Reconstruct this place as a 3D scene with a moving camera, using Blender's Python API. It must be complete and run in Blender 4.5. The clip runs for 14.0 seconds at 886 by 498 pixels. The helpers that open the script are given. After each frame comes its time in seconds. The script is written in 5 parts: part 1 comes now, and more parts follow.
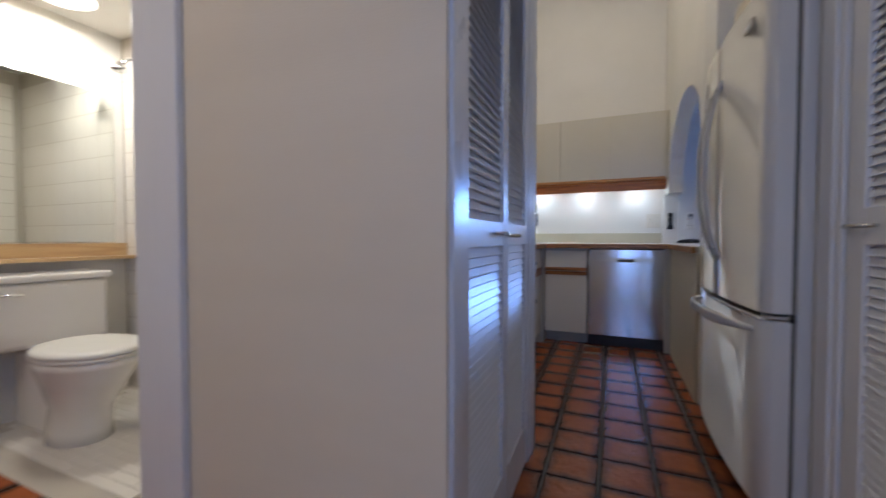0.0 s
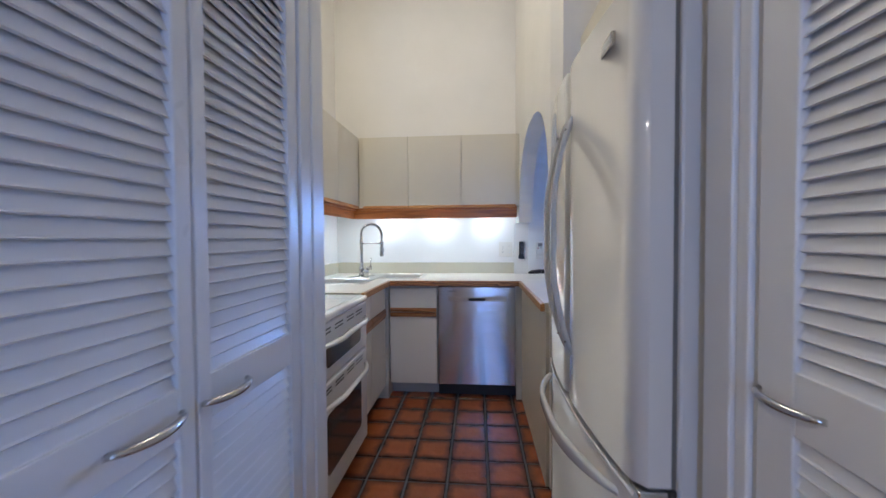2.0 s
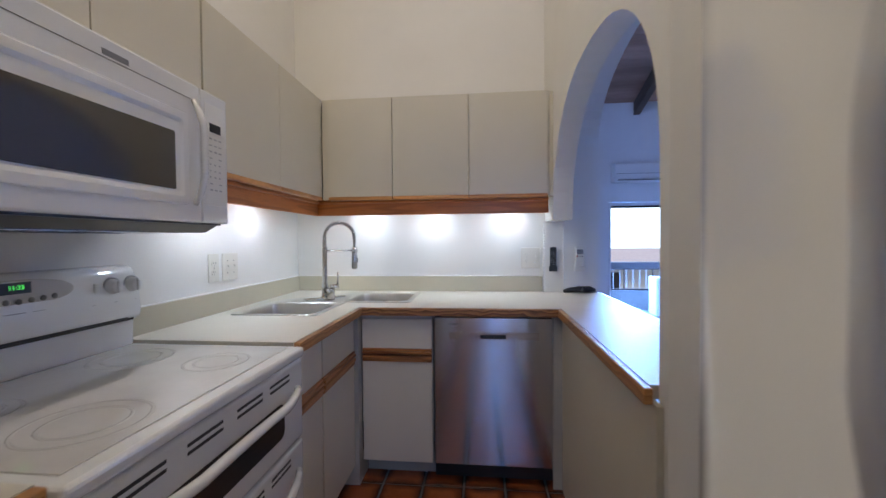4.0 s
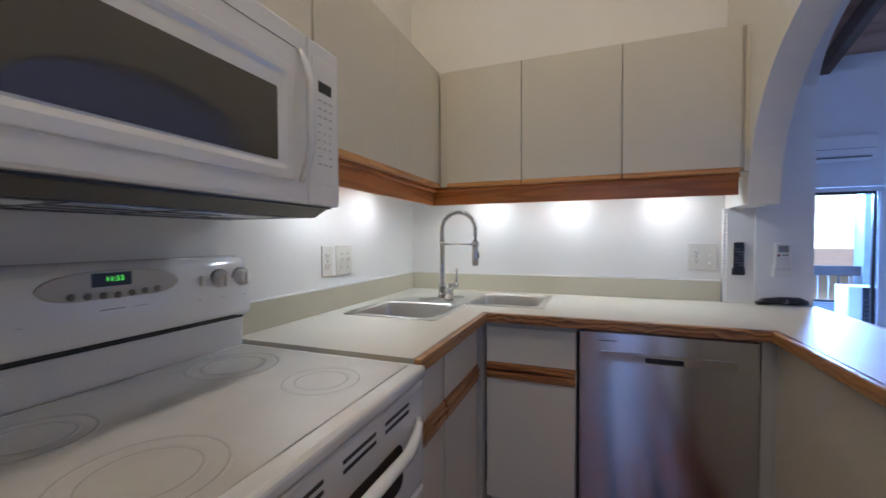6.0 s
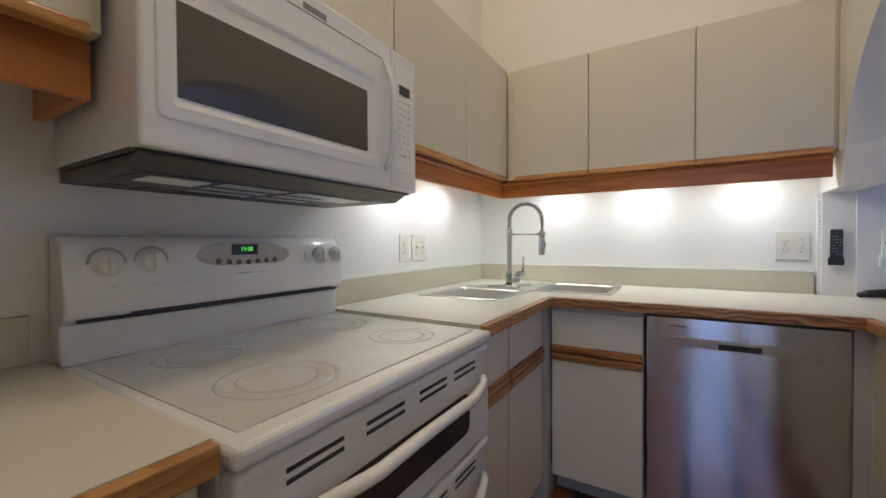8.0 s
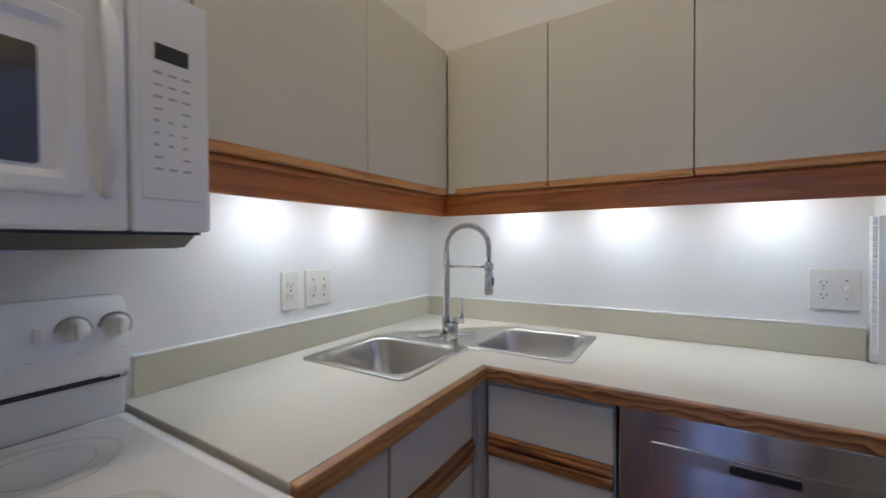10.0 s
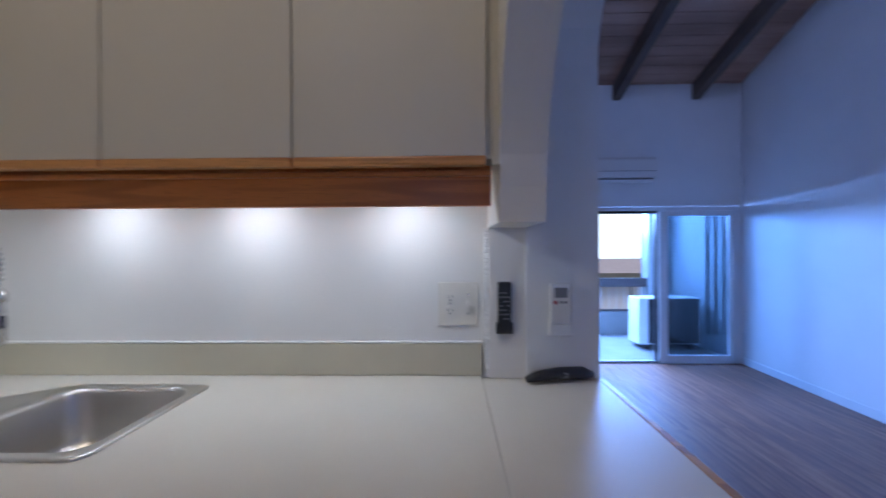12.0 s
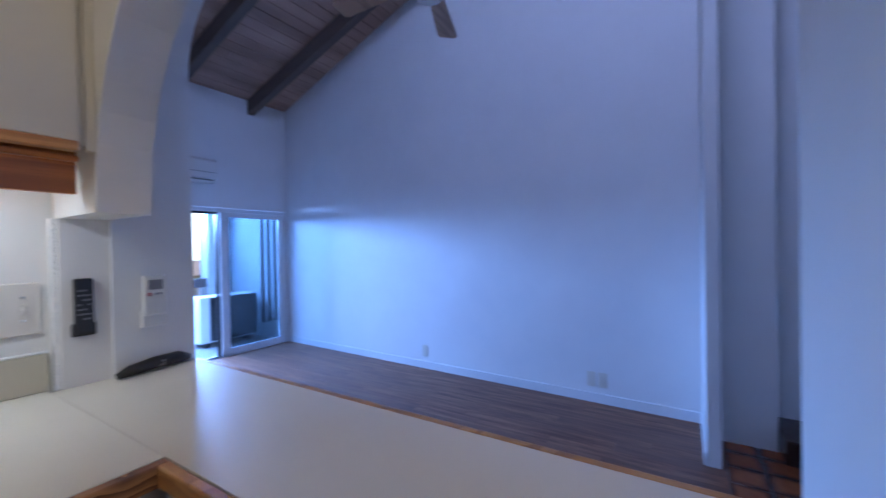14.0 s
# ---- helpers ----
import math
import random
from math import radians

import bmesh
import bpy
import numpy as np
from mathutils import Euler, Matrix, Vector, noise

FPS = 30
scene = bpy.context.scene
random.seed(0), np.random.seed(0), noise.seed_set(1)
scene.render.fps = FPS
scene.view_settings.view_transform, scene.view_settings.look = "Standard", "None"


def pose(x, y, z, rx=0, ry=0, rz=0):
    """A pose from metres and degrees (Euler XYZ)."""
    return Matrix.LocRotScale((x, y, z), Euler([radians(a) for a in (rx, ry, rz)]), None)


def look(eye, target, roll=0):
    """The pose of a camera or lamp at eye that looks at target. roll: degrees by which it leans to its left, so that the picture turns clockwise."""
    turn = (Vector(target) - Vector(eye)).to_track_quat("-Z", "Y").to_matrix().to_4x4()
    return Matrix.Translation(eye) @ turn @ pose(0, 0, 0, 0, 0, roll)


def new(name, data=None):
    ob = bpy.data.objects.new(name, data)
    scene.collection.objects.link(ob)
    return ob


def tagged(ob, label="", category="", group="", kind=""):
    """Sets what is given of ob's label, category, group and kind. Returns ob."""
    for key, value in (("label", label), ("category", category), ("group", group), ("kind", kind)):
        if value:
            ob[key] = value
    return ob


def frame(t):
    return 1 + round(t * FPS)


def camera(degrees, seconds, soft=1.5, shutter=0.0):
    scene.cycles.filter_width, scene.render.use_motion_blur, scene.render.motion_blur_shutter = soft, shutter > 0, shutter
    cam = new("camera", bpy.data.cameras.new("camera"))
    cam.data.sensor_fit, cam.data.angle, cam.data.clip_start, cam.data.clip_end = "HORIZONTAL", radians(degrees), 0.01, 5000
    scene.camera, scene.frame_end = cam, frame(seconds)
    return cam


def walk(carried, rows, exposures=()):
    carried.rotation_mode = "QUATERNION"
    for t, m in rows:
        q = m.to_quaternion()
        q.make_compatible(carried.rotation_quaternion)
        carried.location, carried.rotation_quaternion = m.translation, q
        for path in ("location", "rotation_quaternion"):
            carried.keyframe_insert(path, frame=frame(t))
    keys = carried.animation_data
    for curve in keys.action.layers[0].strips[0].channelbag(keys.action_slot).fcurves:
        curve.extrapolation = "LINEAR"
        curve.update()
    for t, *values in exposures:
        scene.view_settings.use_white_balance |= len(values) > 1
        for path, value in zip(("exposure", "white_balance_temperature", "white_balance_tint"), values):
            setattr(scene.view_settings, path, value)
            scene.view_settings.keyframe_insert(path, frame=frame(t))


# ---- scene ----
# camera and walk: seconds, eye, yaw to the left of +y, pitch, roll
cam = camera(97.0, 14.0, shutter=0.4)
ROWS = [
    (0, 0.289, 0.235, 0.962, 23.19, -1.53, -0.02),
    (0.5, 0.379, 0.354, 1.088, 12.64, -1.25, -0.17),
    (1, 0.407, 0.540, 1.173, 8.75, -1.37, -0.25),
    (1.5, 0.418, 0.713, 1.191, 6.26, -1.36, -0.25),
    (2, 0.414, 0.944, 1.238, 5.05, -1.51, -0.36),
    (2.5, 0.436, 1.210, 1.269, 4.93, -1.63, -0.52),
    (2.7, 0.445, 1.312, 1.268, 4.77, -1.42, -0.49),
    (4.8, 0.261, 2.272, 1.253, 8.65, -1.36, -0.44),
    (5, 0.240, 2.319, 1.251, 10.37, -1.53, -0.37),
    (5.5, 0.190, 2.353, 1.240, 15.47, -1.53, -0.29),
    (6, 0.152, 2.309, 1.230, 20.76, -1.50, -0.22),
    (6.5, 0.143, 2.233, 1.205, 25.84, -1.38, -0.20),
    (7, 0.155, 2.151, 1.173, 29.62, -1.40, -0.22),
    (7.2, 0.175, 2.124, 1.154, 30.70, -1.28, -0.28),
    (9.5, 0.238, 2.637, 1.245, 31.38, -0.77, -0.32),
    (10.0, 0.253, 2.838, 1.296, 31.60, -0.85, -0.37),
    (10.5, 0.347, 3.008, 1.322, 31.21, -0.73, -0.39),
    (11.0, 0.488, 3.172, 1.348, 28.76, -0.83, -0.30),
    (11.5, 0.585, 3.292, 1.336, 20.03, -0.16, -0.15),
    (12.0, 0.650, 3.375, 1.309, 1.16, -0.05, -0.30),
    (12.5, 0.642, 3.343, 1.271, -14.68, -0.02, -0.68),
    (13.0, 0.562, 3.294, 1.244, -26.41, 0.06, -1.18),
    (13.5, 0.477, 3.215, 1.257, -41.47, -0.23, -1.07),
    (14.0, 0.416, 3.154, 1.282, -58.29, -0.57, -1.03),
]


def way(yaw, pitch):
    a, b = radians(yaw), radians(pitch)
    return Vector((-math.sin(a) * math.cos(b), math.cos(a) * math.cos(b), math.sin(b)))


walk(cam, [(t, look((x, y, z), Vector((x, y, z)) + way(yaw, pitch), roll)) for t, x, y, z, yaw, pitch, roll in ROWS],
     exposures=[(0.0, -0.34, 6300, 9), (0.5, -0.05, 6300, 9), (1.0, 0.15, 6100, 7), (1.5, 0.28, 5950, 6), (2.0, 0.28, 5950, 7), (2.7, 0.22, 6150, 9), (4.8, -0.36, 6300, 12), (5.5, -0.42, 6400, 12), (6.0, -0.3, 6550, 10),
                (7.2, 0.0, 7250, 7), (9.5, -0.1, 6550, 7), (10.0, -0.32, 6350, 9), (10.5, -0.55, 6300, 13), (11.0, -0.58, 6200, 15), (12.0, -0.8, 6100, 15), (13.0, -0.86, 6050, 15), (14.0, -0.45, 6250, 13)])

# ---- light ----
world = bpy.data.worlds.new("world")
world.use_nodes = True
scene.world = world
wn = world.node_tree.nodes
sky = wn.new("ShaderNodeTexSky")
sky.sky_type, sky.sun_disc = "NISHITA", False
sky.sun_elevation, sky.sun_rotation = radians(48), radians(180)
world.node_tree.links.new(sky.outputs[0], wn["Background"].inputs[0])
wn["Background"].inputs[1].default_value = 0.12


def lamp(name, kind, watts, colour, m, size=0.1, size_y=0.0, spot=0.0):
    data = bpy.data.lights.new(name, kind)
    data.energy, data.color = watts, colour
    if kind == "AREA":
        data.shape, data.size, data.size_y = ("RECTANGLE", size, size_y) if size_y else ("DISK", size, size)
    elif kind == "SPOT":
        data.spot_size, data.spot_blend, data.shadow_soft_size = radians(spot), 1.0, size
    elif kind == "SUN":
        data.angle = size
    else:
        data.shadow_soft_size = size
    ob = new(name, data)
    ob.matrix_world = m
    return ob


DAY = (0.185, 0.395, 1.0)
WARM = (1.0, 0.86, 0.68)
PUCK = (0.72, 0.86, 1.0)
lamp("sun", "SUN", 4.0, (0.95, 0.97, 1.0), look((0, 0, 20), (3.5, 9.5, 0)), size=radians(12))
# daylight in the open side of the balcony, under its roof
lamp("balcony_daylight", "AREA", 1450, DAY, look((2.65, 10.40, 1.92), (2.75, 4.0, 0.6)), size=2.75, size_y=0.38)
# added fill for the upper living room wall, through a made-up high window
lamp("living_fill_light", "AREA", 70, (0.36, 0.48, 1.0), look((1.105, 3.75, 4.42), (4.2, 4.6, 2.9)), size=1.7, size_y=0.5)
# ceiling lamp of the kitchen, out of sight overhead
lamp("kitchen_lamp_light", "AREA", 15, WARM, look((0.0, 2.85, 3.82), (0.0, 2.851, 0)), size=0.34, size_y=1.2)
# blue daylight from behind, through an added window that is never in view
lamp("hall_daylight", "AREA", 17, (0.26, 0.46, 1.0), look((0.60, -1.36, 1.45), (0.60, 4.0, 1.3)), size=0.40, size_y=1.1)
# added warm fill for the hall wall, with no fixture of its own
lamp("hall_fill_light", "AREA", 21, (1.0, 0.86, 0.70), look((-1.10, -0.35, 2.75), (-1.10, -0.349, 0)), size=0.3)
lamp("bath_lamp_light", "AREA", 15, (1.0, 0.93, 0.82), look((-2.32, 1.35, 2.19), (-2.32, 1.351, 0)), size=0.24)
PUCKS = [(-0.40, 4.445), (0.045, 4.445), (0.515, 4.445), (-0.765, 3.62), (-0.765, 4.02)]
for px, py in PUCKS:
    lamp("puck_light_beam", "AREA", 1.6, PUCK, look((px, py, 1.486), (px, py + 0.001, 0)), size=0.075)

# ---- materials ----
def nodes(name):
    m = bpy.data.materials.new(name)
    m.use_nodes = True
    t = m.node_tree
    return m, t.nodes, t.links, t.nodes["Principled BSDF"]


def mixed(n, l, fac, a, b):
    mix = n.new("ShaderNodeMix")
    mix.data_type = "RGBA"
    l.new(fac, mix.inputs[0])
    for k, v in ((6, a), (7, b)):
        if isinstance(v, tuple):
            mix.inputs[k].default_value = (*v, 1)
        else:
            l.new(v, mix.inputs[k])
    return mix.outputs[2]


def texcoord(n, l, scale=(1, 1, 1), which="Object"):
    tc, mp = n.new("ShaderNodeTexCoord"), n.new("ShaderNodeMapping")
    mp.inputs["Scale"].default_value = scale
    l.new(tc.outputs[which], mp.inputs[0])
    return mp.outputs[0]


def noisy(n, l, vec, scale, detail=4.0, rough=0.55):
    t = n.new("ShaderNodeTexNoise")
    t.inputs["Scale"].default_value, t.inputs["Detail"].default_value, t.inputs["Roughness"].default_value = scale, detail, rough
    l.new(vec, t.inputs["Vector"])
    return t.outputs[0]


def ramp(n, l, fac, lo, hi):
    r = n.new("ShaderNodeMapRange")
    r.inputs[1].default_value, r.inputs[2].default_value = lo, hi
    l.new(fac, r.inputs[0])
    return r.outputs[0]


def bumped(n, l, p, height, strength, distance=0.002):
    b = n.new("ShaderNodeBump")
    b.inputs["Strength"].default_value, b.inputs["Distance"].default_value = strength, distance
    l.new(height, b.inputs["Height"])
    l.new(b.outputs[0], p.inputs["Normal"])


def surface(name, a, b, rough=0.5, metal=0.0, big=2.5, fine=90.0, bump=0.15, dist=0.001, coat=0.0, stretch=(1, 1, 1), spread=0.08):
    """Two tones mixed by a broad and a fine noise, with relief."""
    m, n, l, p = nodes(name)
    v = texcoord(n, l, stretch)
    f1, f2 = noisy(n, l, v, big), noisy(n, l, v, fine, 3.0)
    c1 = mixed(n, l, ramp(n, l, f1, 0.3, 0.7), a, b)
    l.new(c1, p.inputs["Base Color"])
    rr = n.new("ShaderNodeMapRange")
    rr.inputs[3].default_value, rr.inputs[4].default_value = max(rough - spread, 0.02), min(rough + spread, 1)
    l.new(f1, rr.inputs[0])
    l.new(rr.outputs[0], p.inputs["Roughness"])
    p.inputs["Metallic"].default_value, p.inputs["Coat Weight"].default_value = metal, coat
    if bump:
        bumped(n, l, p, f2, bump, dist)
    return m


def wood(name, light, dark, axis, rough=0.38, ring=9.0, fine=60.0, coat=0.15):
    """Grain that runs along one axis."""
    m, n, l, p = nodes(name)
    s = [1.0, 1.0, 1.0]
    s["xyz".index(axis)] = 0.07
    v = texcoord(n, l, tuple(s))
    f1, f2 = noisy(n, l, v, ring, 2.0, 0.5), noisy(n, l, v, fine * 4, 4.0, 0.7)
    w = n.new("ShaderNodeMath")
    w.operation = "MULTIPLY"
    w.inputs[1].default_value = 34.0
    l.new(f1, w.inputs[0])
    sn = n.new("ShaderNodeMath")
    sn.operation = "SINE"
    l.new(w.outputs[0], sn.inputs[0])
    c = mixed(n, l, ramp(n, l, sn.outputs[0], 0.0, 1.0), light, dark)
    mid = tuple((x + y) / 2 * 0.8 for x, y in zip(light, dark))
    c = mixed(n, l, ramp(n, l, f2, 0.52, 0.75), c, mid)
    l.new(c, p.inputs["Base Color"])
    p.inputs["Roughness"].default_value, p.inputs["Coat Weight"].default_value = rough, coat
    p.inputs["Coat Roughness"].default_value = 0.25
    bumped(n, l, p, f2, 0.12, 0.0008)
    return m


def brushed(name, colour, axis, rough=0.26, bands=0.06, aniso=0.3, waves=0.0):
    m, n, l, p = nodes(name)
    s = [1.0, 1.0, 1.0]
    s["xyz".index(axis)] = 0.01
    f = noisy(n, l, texcoord(n, l, tuple(s)), 420, 3.0)
    g = noisy(n, l, texcoord(n, l), 3.0)
    rr = n.new("ShaderNodeMapRange")
    rr.inputs[3].default_value, rr.inputs[4].default_value = rough - bands, rough + bands
    l.new(g, rr.inputs[0])
    l.new(rr.outputs[0], p.inputs["Roughness"])
    l.new(mixed(n, l, f, tuple(c * 0.9 for c in colour), colour), p.inputs["Base Color"])
    p.inputs["Metallic"].default_value = 1.0
    p.inputs["Anisotropic"].default_value = aniso
    if aniso > 0.5:
        tan = n.new("ShaderNodeTangent")
        tan.direction_type, tan.axis = "RADIAL", "Z"
        l.new(tan.outputs[0], p.inputs["Tangent"])
        p.inputs["Anisotropic Rotation"].default_value = 0.25
    if waves:
        bumped(n, l, p, noisy(n, l, texcoord(n, l, (4.2, 1.0, 0.12)), 1.0, 1.0), waves, 0.005)
    return m


def flat(name, colour, rough=0.4, metal=0.0, glow=0.0, coat=0.0):
    m, n, l, p = nodes(name)
    p.inputs["Base Color"].default_value = (*colour, 1)
    p.inputs["Roughness"].default_value, p.inputs["Metallic"].default_value, p.inputs["Coat Weight"].default_value = rough, metal, coat
    if glow:
        p.inputs["Emission Color"].default_value, p.inputs["Emission Strength"].default_value = (*colour, 1), glow
    return m


def glass(name, tint=(0.9, 0.95, 0.96), alpha=0.12):
    m, n, l, p = nodes(name)
    tr, gl, mx = n.new("ShaderNodeBsdfTransparent"), n.new("ShaderNodeBsdfGlossy"), n.new("ShaderNodeMixShader")
    tr.inputs[0].default_value, gl.inputs["Roughness"].default_value, mx.inputs[0].default_value = (*tint, 1), 0.02, alpha
    l.new(tr.outputs[0], mx.inputs[1])
    l.new(gl.outputs[0], mx.inputs[2])
    l.new(mx.outputs[0], n["Material Output"].inputs[0])
    return m


def terracotta():
    """Glazed clay tile: orange heart, brown burnt rim, hammered face."""
    m, n, l, p = nodes("terracotta_tile")
    tc, info = n.new("ShaderNodeTexCoord"), n.new("ShaderNodeObjectInfo")
    add = n.new("ShaderNodeVectorMath")
    add.operation = "MULTIPLY_ADD"
    add.inputs[1].default_value = (1, 1, 1)
    sc = n.new("ShaderNodeVectorMath")
    sc.operation = "SCALE"
    sc.inputs["Scale"].default_value = 37.0
    cmb = n.new("ShaderNodeCombineXYZ")
    for k in (0, 1):
        l.new(info.outputs["Random"], cmb.inputs[k])
    l.new(cmb.outputs[0], sc.inputs[0])
    l.new(tc.outputs["Object"], add.inputs[0])
    l.new(sc.outputs[0], add.inputs[2])
    v = add.outputs[0]
    sep = n.new("ShaderNodeSeparateXYZ")
    l.new(tc.outputs["Object"], sep.inputs[0])
    ab = []
    for k in (0, 1):
        a = n.new("ShaderNodeMath")
        a.operation = "ABSOLUTE"
        l.new(sep.outputs[k], a.inputs[0])
        ab.append(a.outputs[0])
    mx = n.new("ShaderNodeMath")
    mx.operation = "SMOOTH_MAX"
    mx.inputs[2].default_value = 0.03
    l.new(ab[0], mx.inputs[0])
    l.new(ab[1], mx.inputs[1])
    wob = n.new("ShaderNodeMath")
    wob.operation = "MULTIPLY_ADD"
    wob.inputs[1].default_value = 0.05
    l.new(noisy(n, l, v, 14, 4.0), wob.inputs[0])
    l.new(mx.outputs[0], wob.inputs[2])
    rim = ramp(n, l, wob.outputs[0], 0.082, 0.128)
    body = mixed(n, l, ramp(n, l, noisy(n, l, v, 9, 5.0), 0.3, 0.7), (0.29, 0.072, 0.022), (0.37, 0.110, 0.036))
    tint = mixed(n, l, info.outputs["Random"], body, (0.22, 0.058, 0.021))
    half = n.new("ShaderNodeMix")
    half.data_type = "RGBA"
    half.inputs[0].default_value = 0.5
    l.new(body, half.inputs[6])
    l.new(tint, half.inputs[7])
    l.new(mixed(n, l, rim, half.outputs[2], (0.035, 0.015, 0.010)), p.inputs["Base Color"])
    p.inputs["Roughness"].default_value = 0.27
    bumped(n, l, p, noisy(n, l, v, 24, 2.0), 0.7, 0.007)
    return m


WALL = surface("white_wall_paint", (0.80, 0.78, 0.74), (0.76, 0.74, 0.70), 0.62, fine=140, bump=0.35, dist=0.0015)
WALL_LIVING = surface("living_wall_paint", (0.80, 0.80, 0.79), (0.76, 0.76, 0.76), 0.6, fine=120, bump=0.3, dist=0.0015)
BEIGE = surface("hall_wall_paper", (0.68, 0.61, 0.495), (0.64, 0.57, 0.455), 0.7, fine=160, bump=0.35, dist=0.0012, stretch=(0.25, 0.25, 1.6))
STUCCO = surface("rough_plaster", (0.80, 0.79, 0.77), (0.75, 0.74, 0.72), 0.7, fine=55, bump=1.0, dist=0.010, stretch=(0.6, 0.6, 1.3))
DOOR_PAINT = surface("door_gloss_paint", (0.74, 0.75, 0.78), (0.70, 0.71, 0.74), 0.30, fine=60, bump=0.06, dist=0.001)
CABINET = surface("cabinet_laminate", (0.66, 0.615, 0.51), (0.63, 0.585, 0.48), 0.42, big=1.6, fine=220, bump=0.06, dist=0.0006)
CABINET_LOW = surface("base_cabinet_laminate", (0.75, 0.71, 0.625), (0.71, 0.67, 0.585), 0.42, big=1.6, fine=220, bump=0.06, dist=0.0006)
FILLER = surface("grey_filler", (0.50, 0.49, 0.46), (0.46, 0.45, 0.42), 0.5, bump=0.05)
LAMINATE = surface("counter_laminate", (0.66, 0.615, 0.535), (0.63, 0.585, 0.505), 0.42, big=3.0, fine=400, bump=0.10, dist=0.0004)
SPLASH = surface("backsplash_laminate", (0.57, 0.525, 0.40), (0.53, 0.485, 0.365), 0.40, big=3.0, fine=300, bump=0.06, dist=0.0005)
OAK_X, OAK_Y = (wood("oak_edge_" + a, (0.46, 0.190, 0.058), (0.21, 0.070, 0.020), a, ring=17.0) for a in "xy")
VAL_X, VAL_Y = (wood("stained_oak_" + a, (0.62, 0.212, 0.051), (0.46, 0.147, 0.035), a, ring=11.0) for a in "xy")
PULL_X, PULL_Y = (wood("light_oak_pull_" + a, (0.64, 0.30, 0.095), (0.46, 0.185, 0.055), a, ring=14.0) for a in "xy")


def cathedral(name, light, dark, axis, seed):
    """Plain-sawn oak: long pointed arches of dark growth rings along one axis, with fine pores."""
    m, n, l, p = nodes(name)
    s = [1.0, 1.0, 4.6]
    s["xyz".index(axis)] = 2.6
    v = texcoord(n, l, tuple(s))
    w = n.new("ShaderNodeTexWave")
    w.wave_type, w.bands_direction, w.wave_profile = "BANDS", "Z", "SAW"
    w.inputs["Scale"].default_value, w.inputs["Distortion"].default_value = 3.4, 9.0
    w.inputs["Detail"].default_value, w.inputs["Detail Scale"].default_value, w.inputs["Phase Offset"].default_value = 2.0, 0.9, seed
    l.new(v, w.inputs["Vector"])
    q = [60.0, 60.0, 60.0]
    q["xyz".index(axis)] = 4.0
    pores = noisy(n, l, texcoord(n, l, tuple(q)), 6.0, 4.0, 0.7)
    c = mixed(n, l, ramp(n, l, w.outputs["Fac"], 0.25, 0.95), light, dark)
    c = mixed(n, l, ramp(n, l, pores, 0.56, 0.74), c, tuple(x * 0.62 for x in dark))
    l.new(c, p.inputs["Base Color"])
    p.inputs["Roughness"].default_value, p.inputs["Coat Weight"].default_value, p.inputs["Coat Roughness"].default_value = 0.40, 0.2, 0.25
    bumped(n, l, p, pores, 0.12, 0.0008)
    return m


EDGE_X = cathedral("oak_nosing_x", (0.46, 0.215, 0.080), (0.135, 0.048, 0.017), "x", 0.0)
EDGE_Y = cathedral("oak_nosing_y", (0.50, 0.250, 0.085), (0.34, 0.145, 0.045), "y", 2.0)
PLATE = surface("ivory_plate_plastic", (0.74, 0.70, 0.62), (0.71, 0.67, 0.59), 0.35, fine=40, bump=0.02)
CEIL_WOOD = surface("ceiling_planks", (0.56, 0.35, 0.255), (0.29, 0.17, 0.12), 0.6, big=4.0, fine=40, bump=0.3, dist=0.002, stretch=(0.15, 1, 1))
BEAM_WOOD = surface("dark_beam", (0.155, 0.112, 0.086), (0.10, 0.073, 0.056), 0.6, big=5, fine=50, bump=0.4, dist=0.002, stretch=(1, 0.15, 1))
STEEL = brushed("brushed_steel", (0.62, 0.65, 0.71), "x", 0.17, aniso=0.93, waves=0.55)
SINK_STEEL = brushed("sink_steel", (0.66, 0.63, 0.59), "x", 0.30)
CHROME = flat("chrome", (0.72, 0.73, 0.75), 0.09, 1.0)
NICKEL = brushed("brushed_nickel", (0.58, 0.57, 0.55), "z", 0.2)
ENAMEL = surface("white_enamel", (0.82, 0.82, 0.815), (0.79, 0.79, 0.785), 0.14, big=1.0, fine=30, bump=0.02, dist=0.001, coat=0.4, spread=0.04)
FRIDGE_WHITE = surface("fridge_enamel", (0.63, 0.62, 0.60), (0.61, 0.60, 0.58), 0.45, big=1.0, fine=220, bump=0.05, dist=0.0003, coat=1.0, spread=0.03)
FRIDGE_GREY = surface("fridge_side_grey", (0.62, 0.62, 0.62), (0.58, 0.58, 0.58), 0.35, fine=200, bump=0.08, dist=0.0005)
CERAN = surface("ceramic_hob", (0.66, 0.63, 0.60), (0.60, 0.575, 0.545), 0.07, big=9, fine=300, bump=0.0, coat=0.6, spread=0.02)
BURNER = surface("burner_print", (0.635, 0.607, 0.577), (0.585, 0.56, 0.53), 0.07, big=9, fine=300, bump=0.0, coat=0.6, spread=0.02)
OVEN_GLASS = flat("oven_glass", (0.055, 0.05, 0.05), 0.07)
MICRO_GLASS = flat("microwave_window", (0.055, 0.049, 0.042), 0.06, coat=1.0)
DARK = flat("dark_plastic", (0.018, 0.018, 0.02), 0.35)
GASKET = flat("grey_gasket", (0.16, 0.15, 0.13), 0.6)
GREY_METAL = surface("grey_metal_underside", (0.15, 0.138, 0.12), (0.11, 0.10, 0.09), 0.40, metal=0.7, fine=80, bump=0.1)
